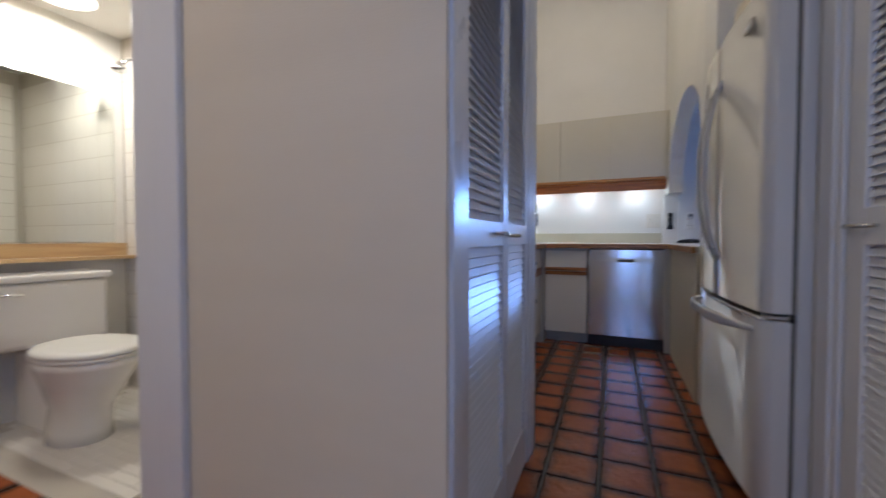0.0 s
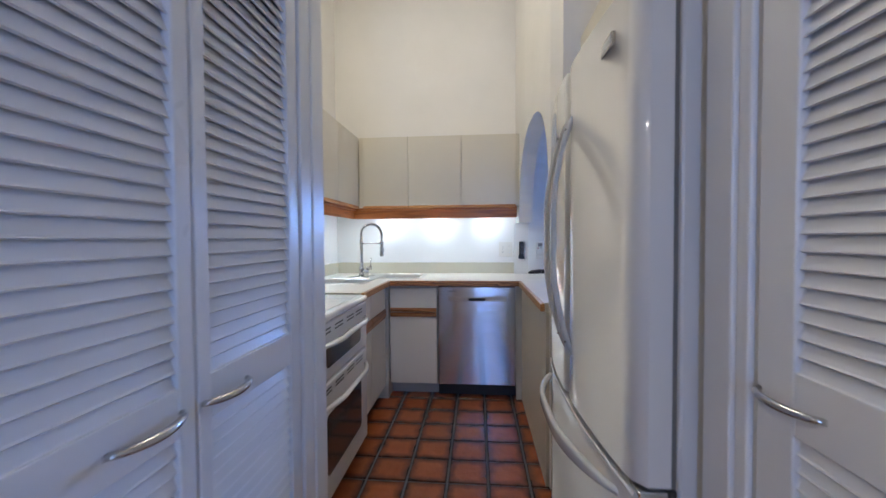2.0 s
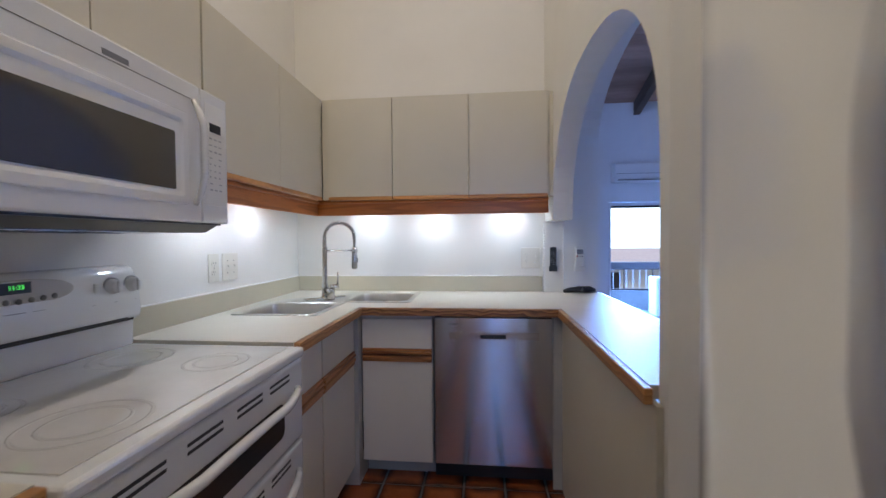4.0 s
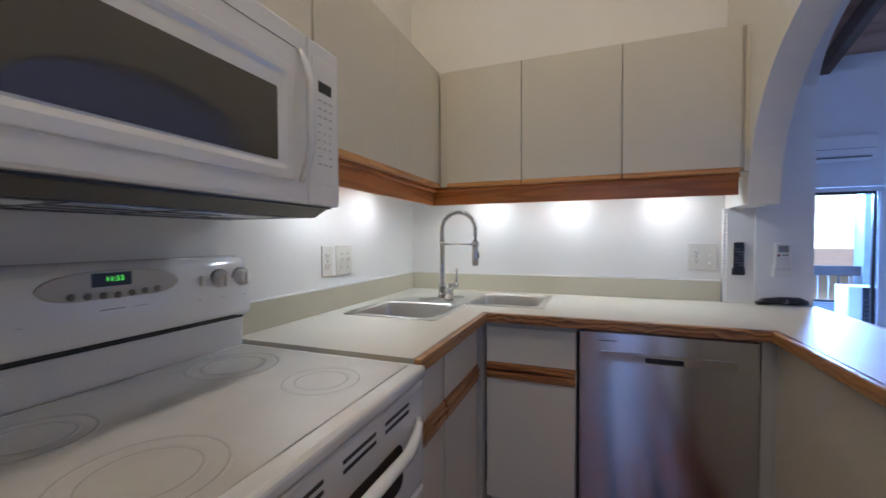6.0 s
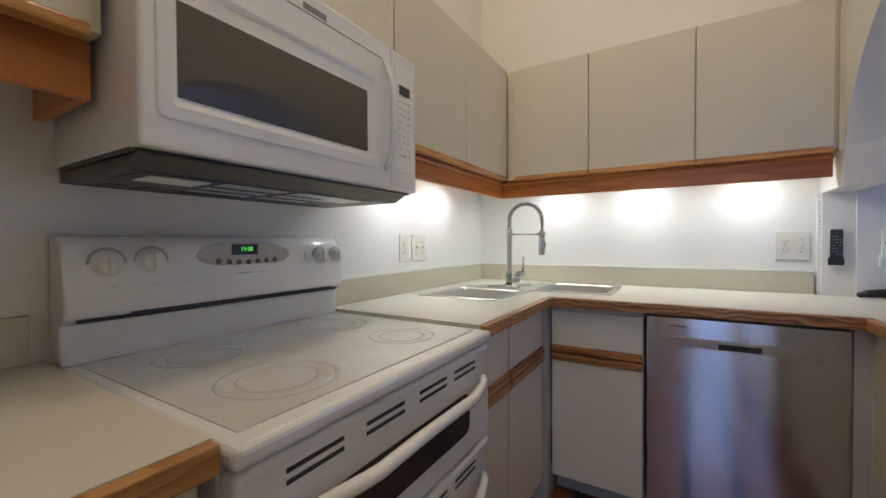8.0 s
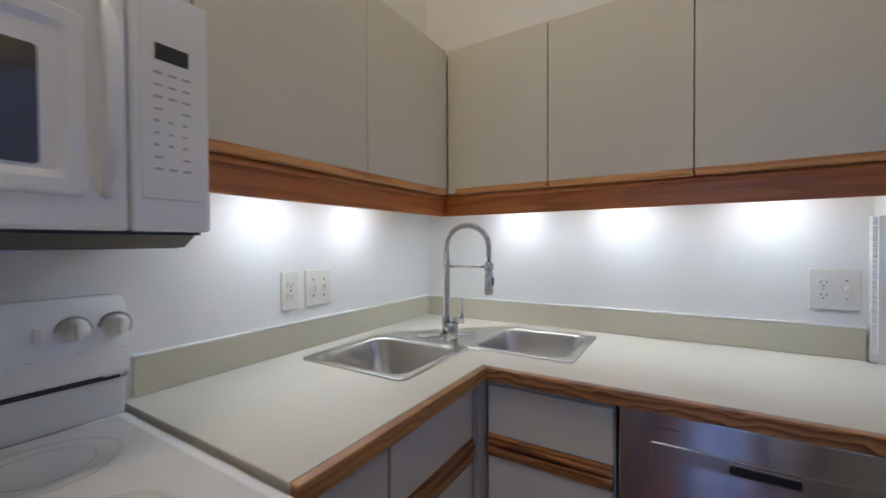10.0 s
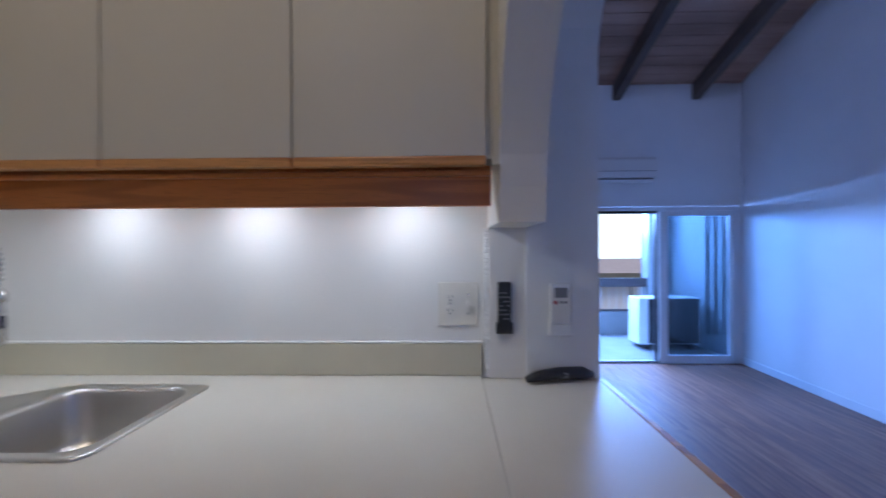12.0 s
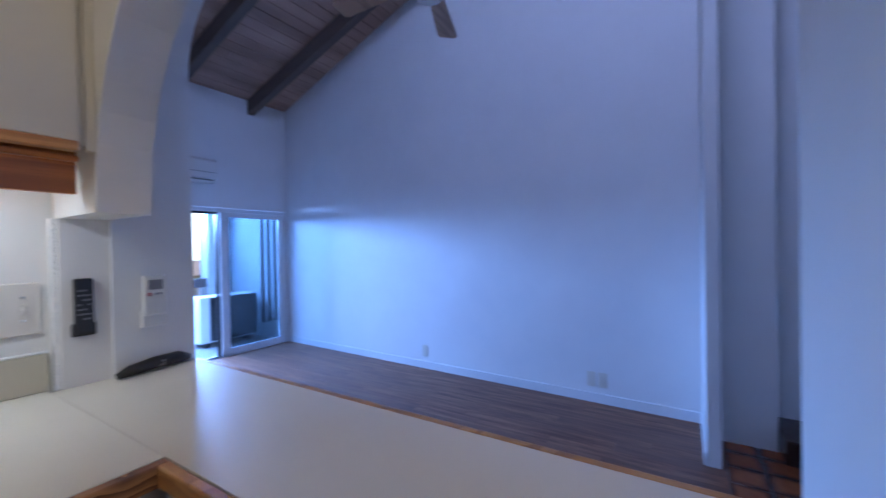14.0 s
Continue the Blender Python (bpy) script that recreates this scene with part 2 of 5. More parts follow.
WHITE_PLASTIC = surface("white_plastic", (0.78, 0.77, 0.74), (0.75, 0.74, 0.71), 0.32, fine=40, bump=0.02)
POD = surface("beige_clock_panel", (0.52, 0.49, 0.44), (0.48, 0.45, 0.40), 0.35, fine=80, bump=0.02)
PRINT = flat("grey_print", (0.22, 0.22, 0.23), 0.5)
GREEN = flat("clock_digits", (0.10, 0.9, 0.12), 0.5, glow=1.3)
KEY_PRINT = flat("pale_key_print", (0.42, 0.42, 0.43), 0.5)
TILE_CLAY = terracotta()
GROUT = surface("dark_grout", (0.110, 0.103, 0.096), (0.065, 0.060, 0.056), 0.8, fine=120, bump=0.5, dist=0.002)
BALCONY_STUCCO = surface("balcony_stucco", (0.24, 0.26, 0.27), (0.19, 0.21, 0.22), 0.8, fine=50, bump=0.9, dist=0.004)
MIRROR = flat("mirror_silver", (0.82, 0.86, 0.84), 0.01, 1.0)
PORCELAIN = surface("porcelain", (0.80, 0.78, 0.74), (0.78, 0.76, 0.72), 0.10, fine=8, bump=0.01, coat=0.4)
BATH_TILE = surface("white_bath_tile", (0.78, 0.75, 0.70), (0.74, 0.71, 0.66), 0.16, fine=20, bump=0.03)
BATH_GROUT = surface("bath_grout", (0.50, 0.46, 0.40), (0.45, 0.41, 0.36), 0.8, fine=100, bump=0.3)
SHELF_WOOD = wood("pale_shelf_wood", (0.55, 0.38, 0.20), (0.46, 0.30, 0.15), "y")
PUCK_GLOW = flat("puck_lens", (1, 1, 1), 0.4, glow=7.0)
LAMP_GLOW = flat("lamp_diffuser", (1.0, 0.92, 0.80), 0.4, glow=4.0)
ALU_WHITE = surface("white_door_frame", (0.76, 0.77, 0.78), (0.72, 0.73, 0.74), 0.35, fine=50, bump=0.03)
PANE = glass("tinted_window_glass", (0.50, 0.58, 0.62), alpha=0.04)
CONCRETE = surface("balcony_concrete", (0.20, 0.20, 0.19), (0.15, 0.15, 0.145), 0.85, fine=60, bump=0.4, dist=0.003)
RAIL_WOOD = surface("dark_rail_paint", (0.045, 0.03, 0.026), (0.03, 0.02, 0.018), 0.5, fine=60, bump=0.2)
ROOF = surface("distant_roof", (0.44, 0.37, 0.38), (0.38, 0.32, 0.33), 0.85, big=6, fine=20, bump=0.3)
FACADE = surface("distant_facade", (0.72, 0.70, 0.66), (0.66, 0.64, 0.60), 0.8, big=3, fine=20, bump=0.2)
FAN_WOOD = wood("fan_blade_wood", (0.44, 0.23, 0.11), (0.30, 0.14, 0.06), "x")
BACKDROP = flat("hazy_sky_glow", (0.70, 0.86, 1.0), 1.0, glow=2.2)
GROUND = surface("ground_soil", (0.10, 0.10, 0.07), (0.07, 0.08, 0.05), 0.95, big=0.3, fine=3, bump=0.4, dist=0.02)


def laminate_floor():
    m, n, l, p = nodes("dark_wood_plank")
    info = n.new("ShaderNodeObjectInfo")
    geo = n.new("ShaderNodeNewGeometry")
    v = texcoord(n, l, (9, 0.55, 1))
    add = n.new("ShaderNodeVectorMath")
    cmb = n.new("ShaderNodeCombineXYZ")
    mul = n.new("ShaderNodeMath")
    mul.operation = "MULTIPLY"
    mul.inputs[1].default_value = 91.0
    l.new(info.outputs["Random"], mul.inputs[0])
    for k in (0, 1, 2):
        l.new(mul.outputs[0], cmb.inputs[k])
    l.new(v, add.inputs[0])
    l.new(cmb.outputs[0], add.inputs[1])
    f = noisy(n, l, add.outputs[0], 3.2, 6.0, 0.65)
    g = noisy(n, l, add.outputs[0], 14, 4.0, 0.6)
    c = mixed(n, l, ramp(n, l, f, 0.34, 0.66), (0.115, 0.043, 0.026), (0.40, 0.195, 0.115))
    c = mixed(n, l, ramp(n, l, g, 0.55, 0.8), c, (0.045, 0.02, 0.016))
    c2 = mixed(n, l, ramp(n, l, info.outputs["Random"], -0.4, 1.6), c, (0.15, 0.075, 0.055))
    l.new(c2, p.inputs["Base Color"])
    p.inputs["Roughness"].default_value = 0.48
    p.inputs["Specular IOR Level"].default_value = 0.22
    bumped(n, l, p, g, 0.10, 0.0008)
    return m


PLANK = laminate_floor()

# ---- helpers ----
def box(bm, x0, x1, y0, y1, z0, z1, bev=0.0, seg=2):
    vs = [bm.verts.new((x, y, z)) for x in (x0, x1) for y in (y0, y1) for z in (z0, z1)]
    fs = [bm.faces.new([vs[i] for i in q]) for q in ((0, 1, 3, 2), (4, 6, 7, 5), (0, 4, 5, 1), (2, 3, 7, 6), (0, 2, 6, 4), (1, 5, 7, 3))]
    if bev:
        es = {e for f in fs for e in f.edges}
        bmesh.ops.bevel(bm, geom=list(es), offset=bev, segments=seg, profile=0.5, affect="EDGES")
    return vs


def prism(bm, poly, axis, a0, a1, bev=0.0, seg=2):
    """A polygon, in the two other axes in order, drawn out along axis."""
    k = "xyz".index(axis)

    def at(p, a):
        c = list(p)
        c.insert(k, a)
        return c
    lo, hi = [bm.verts.new(at(p, a0)) for p in poly], [bm.verts.new(at(p, a1)) for p in poly]
    fs = [bm.faces.new(lo), bm.faces.new(hi[::-1])]
    for i in range(len(poly)):
        j = (i + 1) % len(poly)
        fs.append(bm.faces.new((lo[j], lo[i], hi[i], hi[j])))
    bmesh.ops.recalc_face_normals(bm, faces=fs)
    if bev:
        es = list(fs[0].edges) + list(fs[1].edges)
        bmesh.ops.bevel(bm, geom=es, offset=bev, segments=seg, profile=0.5, affect="EDGES")


def tube(bm, pts, r, seg=12, flat_z=1.0, closed_ends=True):
    """A round bar along a line of points; r may be a list."""
    pts = [Vector(p) for p in pts]
    rs = r if isinstance(r, (list, tuple)) else [r] * len(pts)
    rings, up = [], None
    for i, p in enumerate(pts):
        d = (pts[min(i + 1, len(pts) - 1)] - pts[max(i - 1, 0)]).normalized()
        if up is None:
            up = Vector((0, 0, 1)) if abs(d.z) < 0.9 else Vector((1, 0, 0))
        side = d.cross(up).normalized()
        up = side.cross(d).normalized()
        rings.append([bm.verts.new(p + rs[i] * (math.cos(a) * side + flat_z * math.sin(a) * up)) for a in (2 * math.pi * k / seg for k in range(seg))])
    for a, b in zip(rings, rings[1:]):
        for k in range(seg):
            f = bm.faces.new((a[k], a[(k + 1) % seg], b[(k + 1) % seg], b[k]))
            f.smooth = True
    if closed_ends:
        bm.faces.new(rings[0][::-1])
        bm.faces.new(rings[-1])


def lathe(bm, prof, centre, seg=32, axis="z"):
    """A profile of (radius, height) turned round an axis through centre."""
    c, rings = Vector(centre), []
    for r, h in prof:
        ring = []
        for k in range(seg):
            a = 2 * math.pi * k / seg
            u, v = r * math.cos(a), r * math.sin(a)
            ring.append(bm.verts.new(c + Vector({"z": (u, v, h), "x": (h, u, v), "y": (v, h, u)}[axis])))
        rings.append(ring)
    for a, b in zip(rings, rings[1:]):
        for k in range(seg):
            f = bm.faces.new((a[k], a[(k + 1) % seg], b[(k + 1) % seg], b[k]))
            f.smooth = True
    bm.faces.new(rings[0][::-1])
    bm.faces.new(rings[-1])


def loft(bm, rings, cap=(True, True), smooth=True):
    """Skins a list of closed rings of points."""
    vs = [[bm.verts.new(p) for p in ring] for ring in rings]
    n = len(vs[0])
    for a, b in zip(vs, vs[1:]):
        for k in range(n):
            f = bm.faces.new((a[k], a[(k + 1) % n], b[(k + 1) % n], b[k]))
            f.smooth = smooth
    if cap[0]:
        bm.faces.new(vs[0][::-1])
    if cap[1]:
        bm.faces.new(vs[-1])


def rounded(cx, cy, w, d, r, k=5):
    """A rectangle with round corners, as points round it."""
    out = []
    for sx, sy, a0 in ((1, 1, 0), (-1, 1, 90), (-1, -1, 180), (1, -1, 270)):
        for i in range(k + 1):
            a = radians(a0 + 90 * i / k)
            out.append((cx + sx * (w / 2 - r) + r * math.cos(a), cy + sy * (d / 2 - r) + r * math.sin(a)))
    return out


def plate(bm, xs, ys, z0, z1, full):
    """A slab of grid cells for which full(x, y) holds, with true side faces."""
    nx, ny = len(xs) - 1, len(ys) - 1
    on = [[full((xs[i] + xs[i + 1]) / 2, (ys[j] + ys[j + 1]) / 2) for j in range(ny)] for i in range(nx)]
    cache = {}

    def v(i, j, z):
        if (i, j, z) not in cache:
            cache[i, j, z] = bm.verts.new((xs[i], ys[j], z))
        return cache[i, j, z]
    for i in range(nx):
        for j in range(ny):
            if not on[i][j]:
                continue
            bm.faces.new((v(i, j, z1), v(i + 1, j, z1), v(i + 1, j + 1, z1), v(i, j + 1, z1)))
            bm.faces.new((v(i, j, z0), v(i, j + 1, z0), v(i + 1, j + 1, z0), v(i + 1, j, z0)))
            for di, dj, a, b in ((-1, 0, (i, j + 1), (i, j)), (1, 0, (i + 1, j), (i + 1, j + 1)), (0, -1, (i, j), (i + 1, j)), (0, 1, (i + 1, j + 1), (i, j + 1))):
                p, q = i + di, j + dj
                if not (0 <= p < nx and 0 <= q < ny and on[p][q]):
                    bm.faces.new((v(*a, z0), v(*b, z0), v(*b, z1), v(*a, z1)))


def meshed(name, bm, material):
    me = bpy.data.meshes.new(name)
    bmesh.ops.recalc_face_normals(bm, faces=bm.faces)
    bm.to_mesh(me)
    bm.free()
    me.materials.append(material)
    return me


BASE = {}


def thing(name, label, category, base=(0, 0, 0), group=""):
    ob = new(name)
    ob.location, ob.empty_display_size = base, 0.1
    BASE[ob] = Vector(base)
    return tagged(ob, label, category, group)


def part(name, bm, material, parent, label=""):
    """One mesh, drawn in the room's coordinates, under a thing or a part."""
    ob = new(name, meshed(name, bm, material))
    ob.parent = parent
    ob.matrix_parent_inverse = Matrix.Translation(-BASE.get(parent, Vector()))
    return tagged(ob, label)


def single(name, bm, material, label, category, group=""):
    return tagged(new(name, meshed(name, bm, material)), label, category, group)


def setting(name, bm, material, label=""):
    return tagged(new(name, meshed(name, bm, material)), label, kind="structure")


def B(*a, **k):
    bm = bmesh.new()
    box(bm, *a, **k)
    return bm


def boxes(*list_of, bev=0.0):
    bm = bmesh.new()
    for b in list_of:
        box(bm, *b, bev=bev)
    return bm


def T(pts, r, seg=12, flat_z=1.0):
    bm = bmesh.new()
    tube(bm, pts, r, seg, flat_z)
    return bm


def L(prof, centre, seg=32, axis="z"):
    bm = bmesh.new()
    lathe(bm, prof, centre, seg, axis)
    return bm


def lettering(name, text, size, m, material, parent):
    """Raised writing in the built-in font, as a mesh."""
    cu = bpy.data.curves.new(name, "FONT")
    cu.body, cu.size, cu.extrude, cu.align_x, cu.align_y = text, size, 0.0004, "CENTER", "CENTER"
    tmp = bpy.data.objects.new(name, cu)
    me = bpy.data.meshes.new_from_object(tmp)
    bpy.data.objects.remove(tmp)
    me.transform(m)
    me.materials.clear()
    me.materials.append(material)
    ob = new(name, me)
    ob.parent = parent
    ob.matrix_parent_inverse = Matrix.Translation(-BASE.get(parent, Vector()))
    return ob

# ---- structure ----
XL, YB = -0.93, 4.607            # kitchen walls
XR0, XR1, XR2 = 0.765, 0.875, 1.095  # arch wall: kitchen face, step between its two layers, living face
YH = 0.97                        # hall wall with the bathroom door
LX, LY, LZ = 4.37, 8.47, -0.18   # living room wall, sliding door wall, sunken floor
CT = 0.915                       # counter top
TOP = 3.9

setting("wall_back", B(XL - 0.12, XR2, YB, YB + 0.12, 0, TOP), WALL, "white painted plaster wall behind the sink")
setting("wall_left", B(XL - 0.12, XL, 2.0, YB, 0, TOP), WALL, "white painted plaster wall behind the range")
setting("wall_closet_end", B(XL, -0.055, 2.0, 2.045, 0, TOP), WALL, "white wall end between closet and kitchen")
setting("wall_closet_top", B(XL, -0.055, 1.087, 2.0, 2.08, TOP), WALL, "white wall above the closet doors")
setting("wall_closet_back", B(XL - 0.12, XL, 1.087, 2.0, 0, TOP), WALL, "closet back wall")
setting("ceiling_kitchen", B(-2.8, XR2, -1.3, YB + 0.12, TOP, TOP + 0.1), WALL, "white kitchen ceiling")


def arch_layer(x0, x1, jl, jr, spring, rise, low, n=28):
    """A slab across x with an arched opening from y = jl to jr; below z = low the left jamb steps back."""
    bm = bmesh.new()
    c, a = (jl + jr) / 2, (jr - jl) / 2
    curve = []
    for k in range(n + 1):
        u, v = math.cos(math.pi * k / n), math.sin(math.pi * k / n)
        e = 0.94 if u > 0 else 0.76
        curve.append((c + a * math.copysign(abs(u) ** e, u), spring + rise * v ** e))
    y0, y1 = 2.88, YB
    # left pier, with its overhang, right pier, and the head over the arch in strips
    if low:
        prism(bm, [(low[0], 0), (y1, 0), (y1, spring - 0.0005), (low[0], spring - 0.0005)], "x", x0, x1)
    else:
        prism(bm, [(jr, 0), (y1, 0), (y1, spring), (jr, spring)], "x", x0, x1)
    prism(bm, [(y0, 0), (jl, 0), (jl, spring), (y0, spring)], "x", x0, x1)
    box(bm, x0, x1, y0, jl, spring, TOP)
    box(bm, x0, x1, jr, y1, spring, TOP)
    for (ya, za), (yb, zb) in zip(curve, curve[1:]):
        prism(bm, [(yb, zb), (ya, za), (ya, TOP), (yb, TOP)], "x", x0, x1)
    bmesh.ops.remove_doubles(bm, verts=bm.verts, dist=0.0005)
    return bm


setting("wall_arch", arch_layer(XR0, XR1, 2.928, 4.305, 1.372, 0.64, (4.572, 1.372)), WALL, "white plaster wall with an arched pass-through")
setting("wall_arch_outer", arch_layer(XR1, XR2, 2.928, 4.563, 1.86, 0.41, None), WALL_LIVING, "living room side of the arched wall")
bm = bmesh.new()
prism(bm, [(XR0, 2.879), (0.797, 2.75), (XR2 - 0.001, 2.75), (XR2 - 0.001, 2.879)], "z", 0, TOP)
setting("wall_arch_end", bm, WALL, "plaster end of the arch wall beside the refrigerator")
setting("wall_niche", B(XR0 - 0.012, XR1 - 0.004, 4.578, YB - 0.002, CT, 1.371), STUCCO, "rough plaster face under the arch")

# right side: fridge alcove and closet wall
setting("wall_right", boxes((0.873, 0.953, 1.632, 1.738, 0, TOP), (0.873, 0.953, -1.3, 0.47, 0, TOP), (0.873, 0.953, 0.47, 1.632, 2.06, TOP)), WALL, "white wall around the louvred closet")
setting("wall_alcove", boxes((0.953, 1.62, 1.675, 1.738, 0, TOP), (1.52, 1.62, 1.738, 2.928, 0, TOP), (XR2, 1.52, 2.75, 2.928, 0, TOP)), WALL, "white walls of the fridge alcove")
setting("wall_closet_right", boxes((1.5, 1.6, 0.4, 1.675, 0, TOP), (0.93, 1.5, 0.35, 0.42, 0, TOP)), WALL, "closet walls")

# hall and bathroom
BX0, BX1 = -2.55, -1.03
setting("wall_hall", boxes((BX1, -0.018, YH, 0.983, 0, TOP), (BX1, -0.060, 0.983, 1.086, 0, TOP), (-2.75, BX0, YH, YH + 0.15, 0, TOP), (BX0, BX1, YH, YH + 0.15, 2.05, TOP)), BEIGE, "beige textured hall wall")
setting("wall_hall_back", boxes((-2.75, 0.36, -1.4, -1.3, 0, TOP), (0.84, 0.93, -1.4, -1.3, 0, TOP), (0.36, 0.84, -1.4, -1.3, 0, 0.88), (0.36, 0.84, -1.4, -1.3, 2.02, TOP), (-2.85, -2.75, -1.3, YH, 0, TOP)), BEIGE, "hall walls")
# added opening for the blue light down the hall, out of view
setting("unseen_window_1", boxes((0.36, 0.40, -1.42, -1.29, 0.88, 2.02), (0.80, 0.84, -1.42, -1.29, 0.88, 2.02), (0.40, 0.80, -1.42, -1.29, 0.88, 0.92), (0.40, 0.80, -1.42, -1.29, 1.98, 2.02)), DOOR_PAINT, "added, unseen white window at the end of the hall")
setting("trim", boxes((BX1 - 0.004, BX1 + 0.072, YH - 0.010, YH, 0, 2.055), (BX1 + 0.0745, BX1 + 0.138, YH - 0.013, YH, 0, 2.085), (BX1 + 0.1382, BX1 + 0.214, YH - 0.022, YH, 0, 2.115), (BX0 - 0.062, BX0 + 0.004, YH - 0.016, YH, 0, 2.115), (BX0, BX1, YH - 0.016, YH, 2.0555, 2.115),
      (BX1 - 0.018, BX1 - 0.002, YH - 0.004, YH + 0.1508, 0, 2.05), (BX0 + 0.002, BX0 + 0.018, YH - 0.004, YH + 0.1508, 0, 2.05), bev=0.003), DOOR_PAINT, "bathroom door casing")
setting("wall_bath", boxes((-2.72, -2.6, YH + 0.15, 2.4, 0, 2.35), (-2.6, -1.15, 1.76, 1.84, 0, 2.35), (-1.25, -1.15, YH + 0.15, 1.76, 0, 2.35)), BATH_GROUT, "bathroom walls")
setting("ceiling_bath", B(-2.72, -1.15, YH + 0.15, 1.84, 2.23, 2.33), WALL, "bathroom ceiling")
setting("wall_bath_paint", B(-2.6, -2.594, YH + 0.15, 1.755, 0, 2.23), WALL, "painted bathroom wall")
setting("floor_bath", B(-2.75, -0.95, YH, 1.84, -0.06, 0.004), BATH_GROUT, "bathroom floor")

# floors
floor_kitchen = setting("floor", B(-2.75, 1.62, -1.3, YB, -0.10, -0.004), GROUT, "terracotta tile floor with dark grout")
floor_living = setting("floor_living", B(XR2, 6.0, 1.5, LY + 0.12, LZ - 0.15, LZ - 0.006), GROUT, "dark wood plank floor")
setting("floor_edge", B(XR2 - 0.2, XR2, 2.93, YB, LZ - 0.1, -0.1), WALL_LIVING)

# living room
SL0, SL1, SLT = 2.36, 4.345, 1.83
RISE = 0.333
def roof_z(y):
    return 3.405 + RISE * (LY - y)


def wall_x(y):
    return LX - 0.0415 * (LY - y)


bm = bmesh.new()
prism(bm, [(wall_x(LY + 0.12), LY + 0.12), (wall_x(1.5), 1.5), (4.6, 1.5), (4.6, LY + 0.12)], "z", LZ - 0.1, 5.9)
setting("wall_living_side", bm, WALL_LIVING, "tall white living room wall")
bm = boxes((XR2 - 0.12, SL0, LY, LY + 0.12, LZ - 0.1, 3.44), (SL1, LX, LY, LY + 0.12, LZ - 0.1, 3.44), (SL0, SL1, LY, LY + 0.12, SLT + 0.01, 3.44))
setting("wall_living_end", bm, WALL_LIVING, "white wall with the sliding door")
bm = bmesh.new()
prism(bm, [(YB, LZ - 0.1), (LY, LZ - 0.1), (LY, roof_z(LY)), (YB, roof_z(YB))], "x", XR2 - 0.12, XR2 - 0.002)
setting("wall_living_left", bm, WALL_LIVING, "living room wall beyond the kitchen")
setting("wall_living_upper", boxes((XR2 - 0.12, XR2, 1.5, 2.86, TOP + 0.1, 5.8), (XR2 - 0.12, XR2, 4.64, YB + 0.12, TOP + 0.1, 5.8), (XR2 - 0.12, XR2, 2.86, 4.64, TOP + 0.1, 4.14), (XR2 - 0.12, XR2, 2.86, 4.64, 4.70, 5.8)), WALL_LIVING, "white wall above the arch")
setting("wall_living_near", boxes((1.62, LX, 1.4, 1.5, LZ - 0.1, 5.8), (1.60, 1.62, 1.5, 2.93, LZ - 0.1, 0)), WALL_LIVING, "white wall of the entry")
# frame of the made-up window round the living room fill, never in view
setting("added_window_2", boxes((XR2 - 0.13, XR2 + 0.02, 2.86, 2.90, 4.14, 4.70), (XR2 - 0.13, XR2 + 0.02, 4.60, 4.64, 4.14, 4.70), (XR2 - 0.13, XR2 + 0.02, 2.90, 4.60, 4.14, 4.17), (XR2 - 0.13, XR2 + 0.02, 2.90, 4.60, 4.67, 4.70)), DOOR_PAINT, "added, unseen white window above the arch")
setting("wall_wing", boxes((3.45, LX, 2.965, 3.05, LZ - 0.1, 4.9), (3.88, 3.96, 2.62, 2.965, LZ - 0.1, 4.9), bev=0.008), WALL_LIVING, "white wing wall beside the entry step")
setting("step_entry", B(3.70, LX, 1.5, 2.615, LZ - 0.1, -0.02, bev=0.006), TILE_CLAY, "tiled entry step")
bm = boxes((3.45, wall_x(3.05) - 0.014, 3.05, 3.062, LZ, LZ + 0.085), bev=0.003)
prism(bm, [(wall_x(LY) - 0.013, LY - 0.01), (wall_x(3.062) - 0.013, 3.062), (wall_x(3.062) + 0.01, 3.062), (wall_x(LY) + 0.01, LY - 0.01)], "z", LZ, LZ + 0.085)
setting("baseboard", bm, ALU_WHITE, "white living room baseboard")

bm = bmesh.new()
n_pl, wid = 52, 0.138
for k in range(n_pl):
    ya = LY + 0.1 - k * wid
    yb = ya - wid + 0.010
    za, zb = roof_z(ya), roof_z(yb)
    prism(bm, [(ya, za), (yb, zb), (yb, zb + 0.03), (ya, za + 0.03)], "x", XR2 - 0.1, LX + 0.1)
prism(bm, [(LY + 0.12, roof_z(LY + 0.12) + 0.03), (1.4, roof_z(1.4) + 0.03), (1.4, roof_z(1.4) + 0.1), (LY + 0.12, roof_z(LY + 0.12) + 0.1)], "x", XR2 - 0.12, LX + 0.12)
setting("ceiling_living", bm, CEIL_WOOD, "sloping stained plank ceiling")
for bx in (1.78, 2.79, 3.80):
    bm = bmesh.new()
    prism(bm, [(LY - 0.005, roof_z(LY) - 0.002), (1.52, roof_z(1.52) - 0.002), (1.52, roof_z(1.52) - 0.20), (LY - 0.005, roof_z(LY) - 0.20)], "x", bx - 0.05, bx + 0.05, bev=0.006)
    tagged(new("ceiling_beam", meshed("ceiling_beam", bm, BEAM_WOOD)), "dark stained timber ceiling beam", "beam", "beams under the sloping ceiling", "structure")

# ---- kitchen: counters and cabinets ----
def counter_l(x, y):
    hole = (-0.812 < x < -0.423 and 3.705 < y < 4.068) or (-0.418 < x < -0.060 and 4.105 < y < 4.475)
    inl = (x < -0.284 and y > 3.237) or y > 3.944
    return inl and not hole


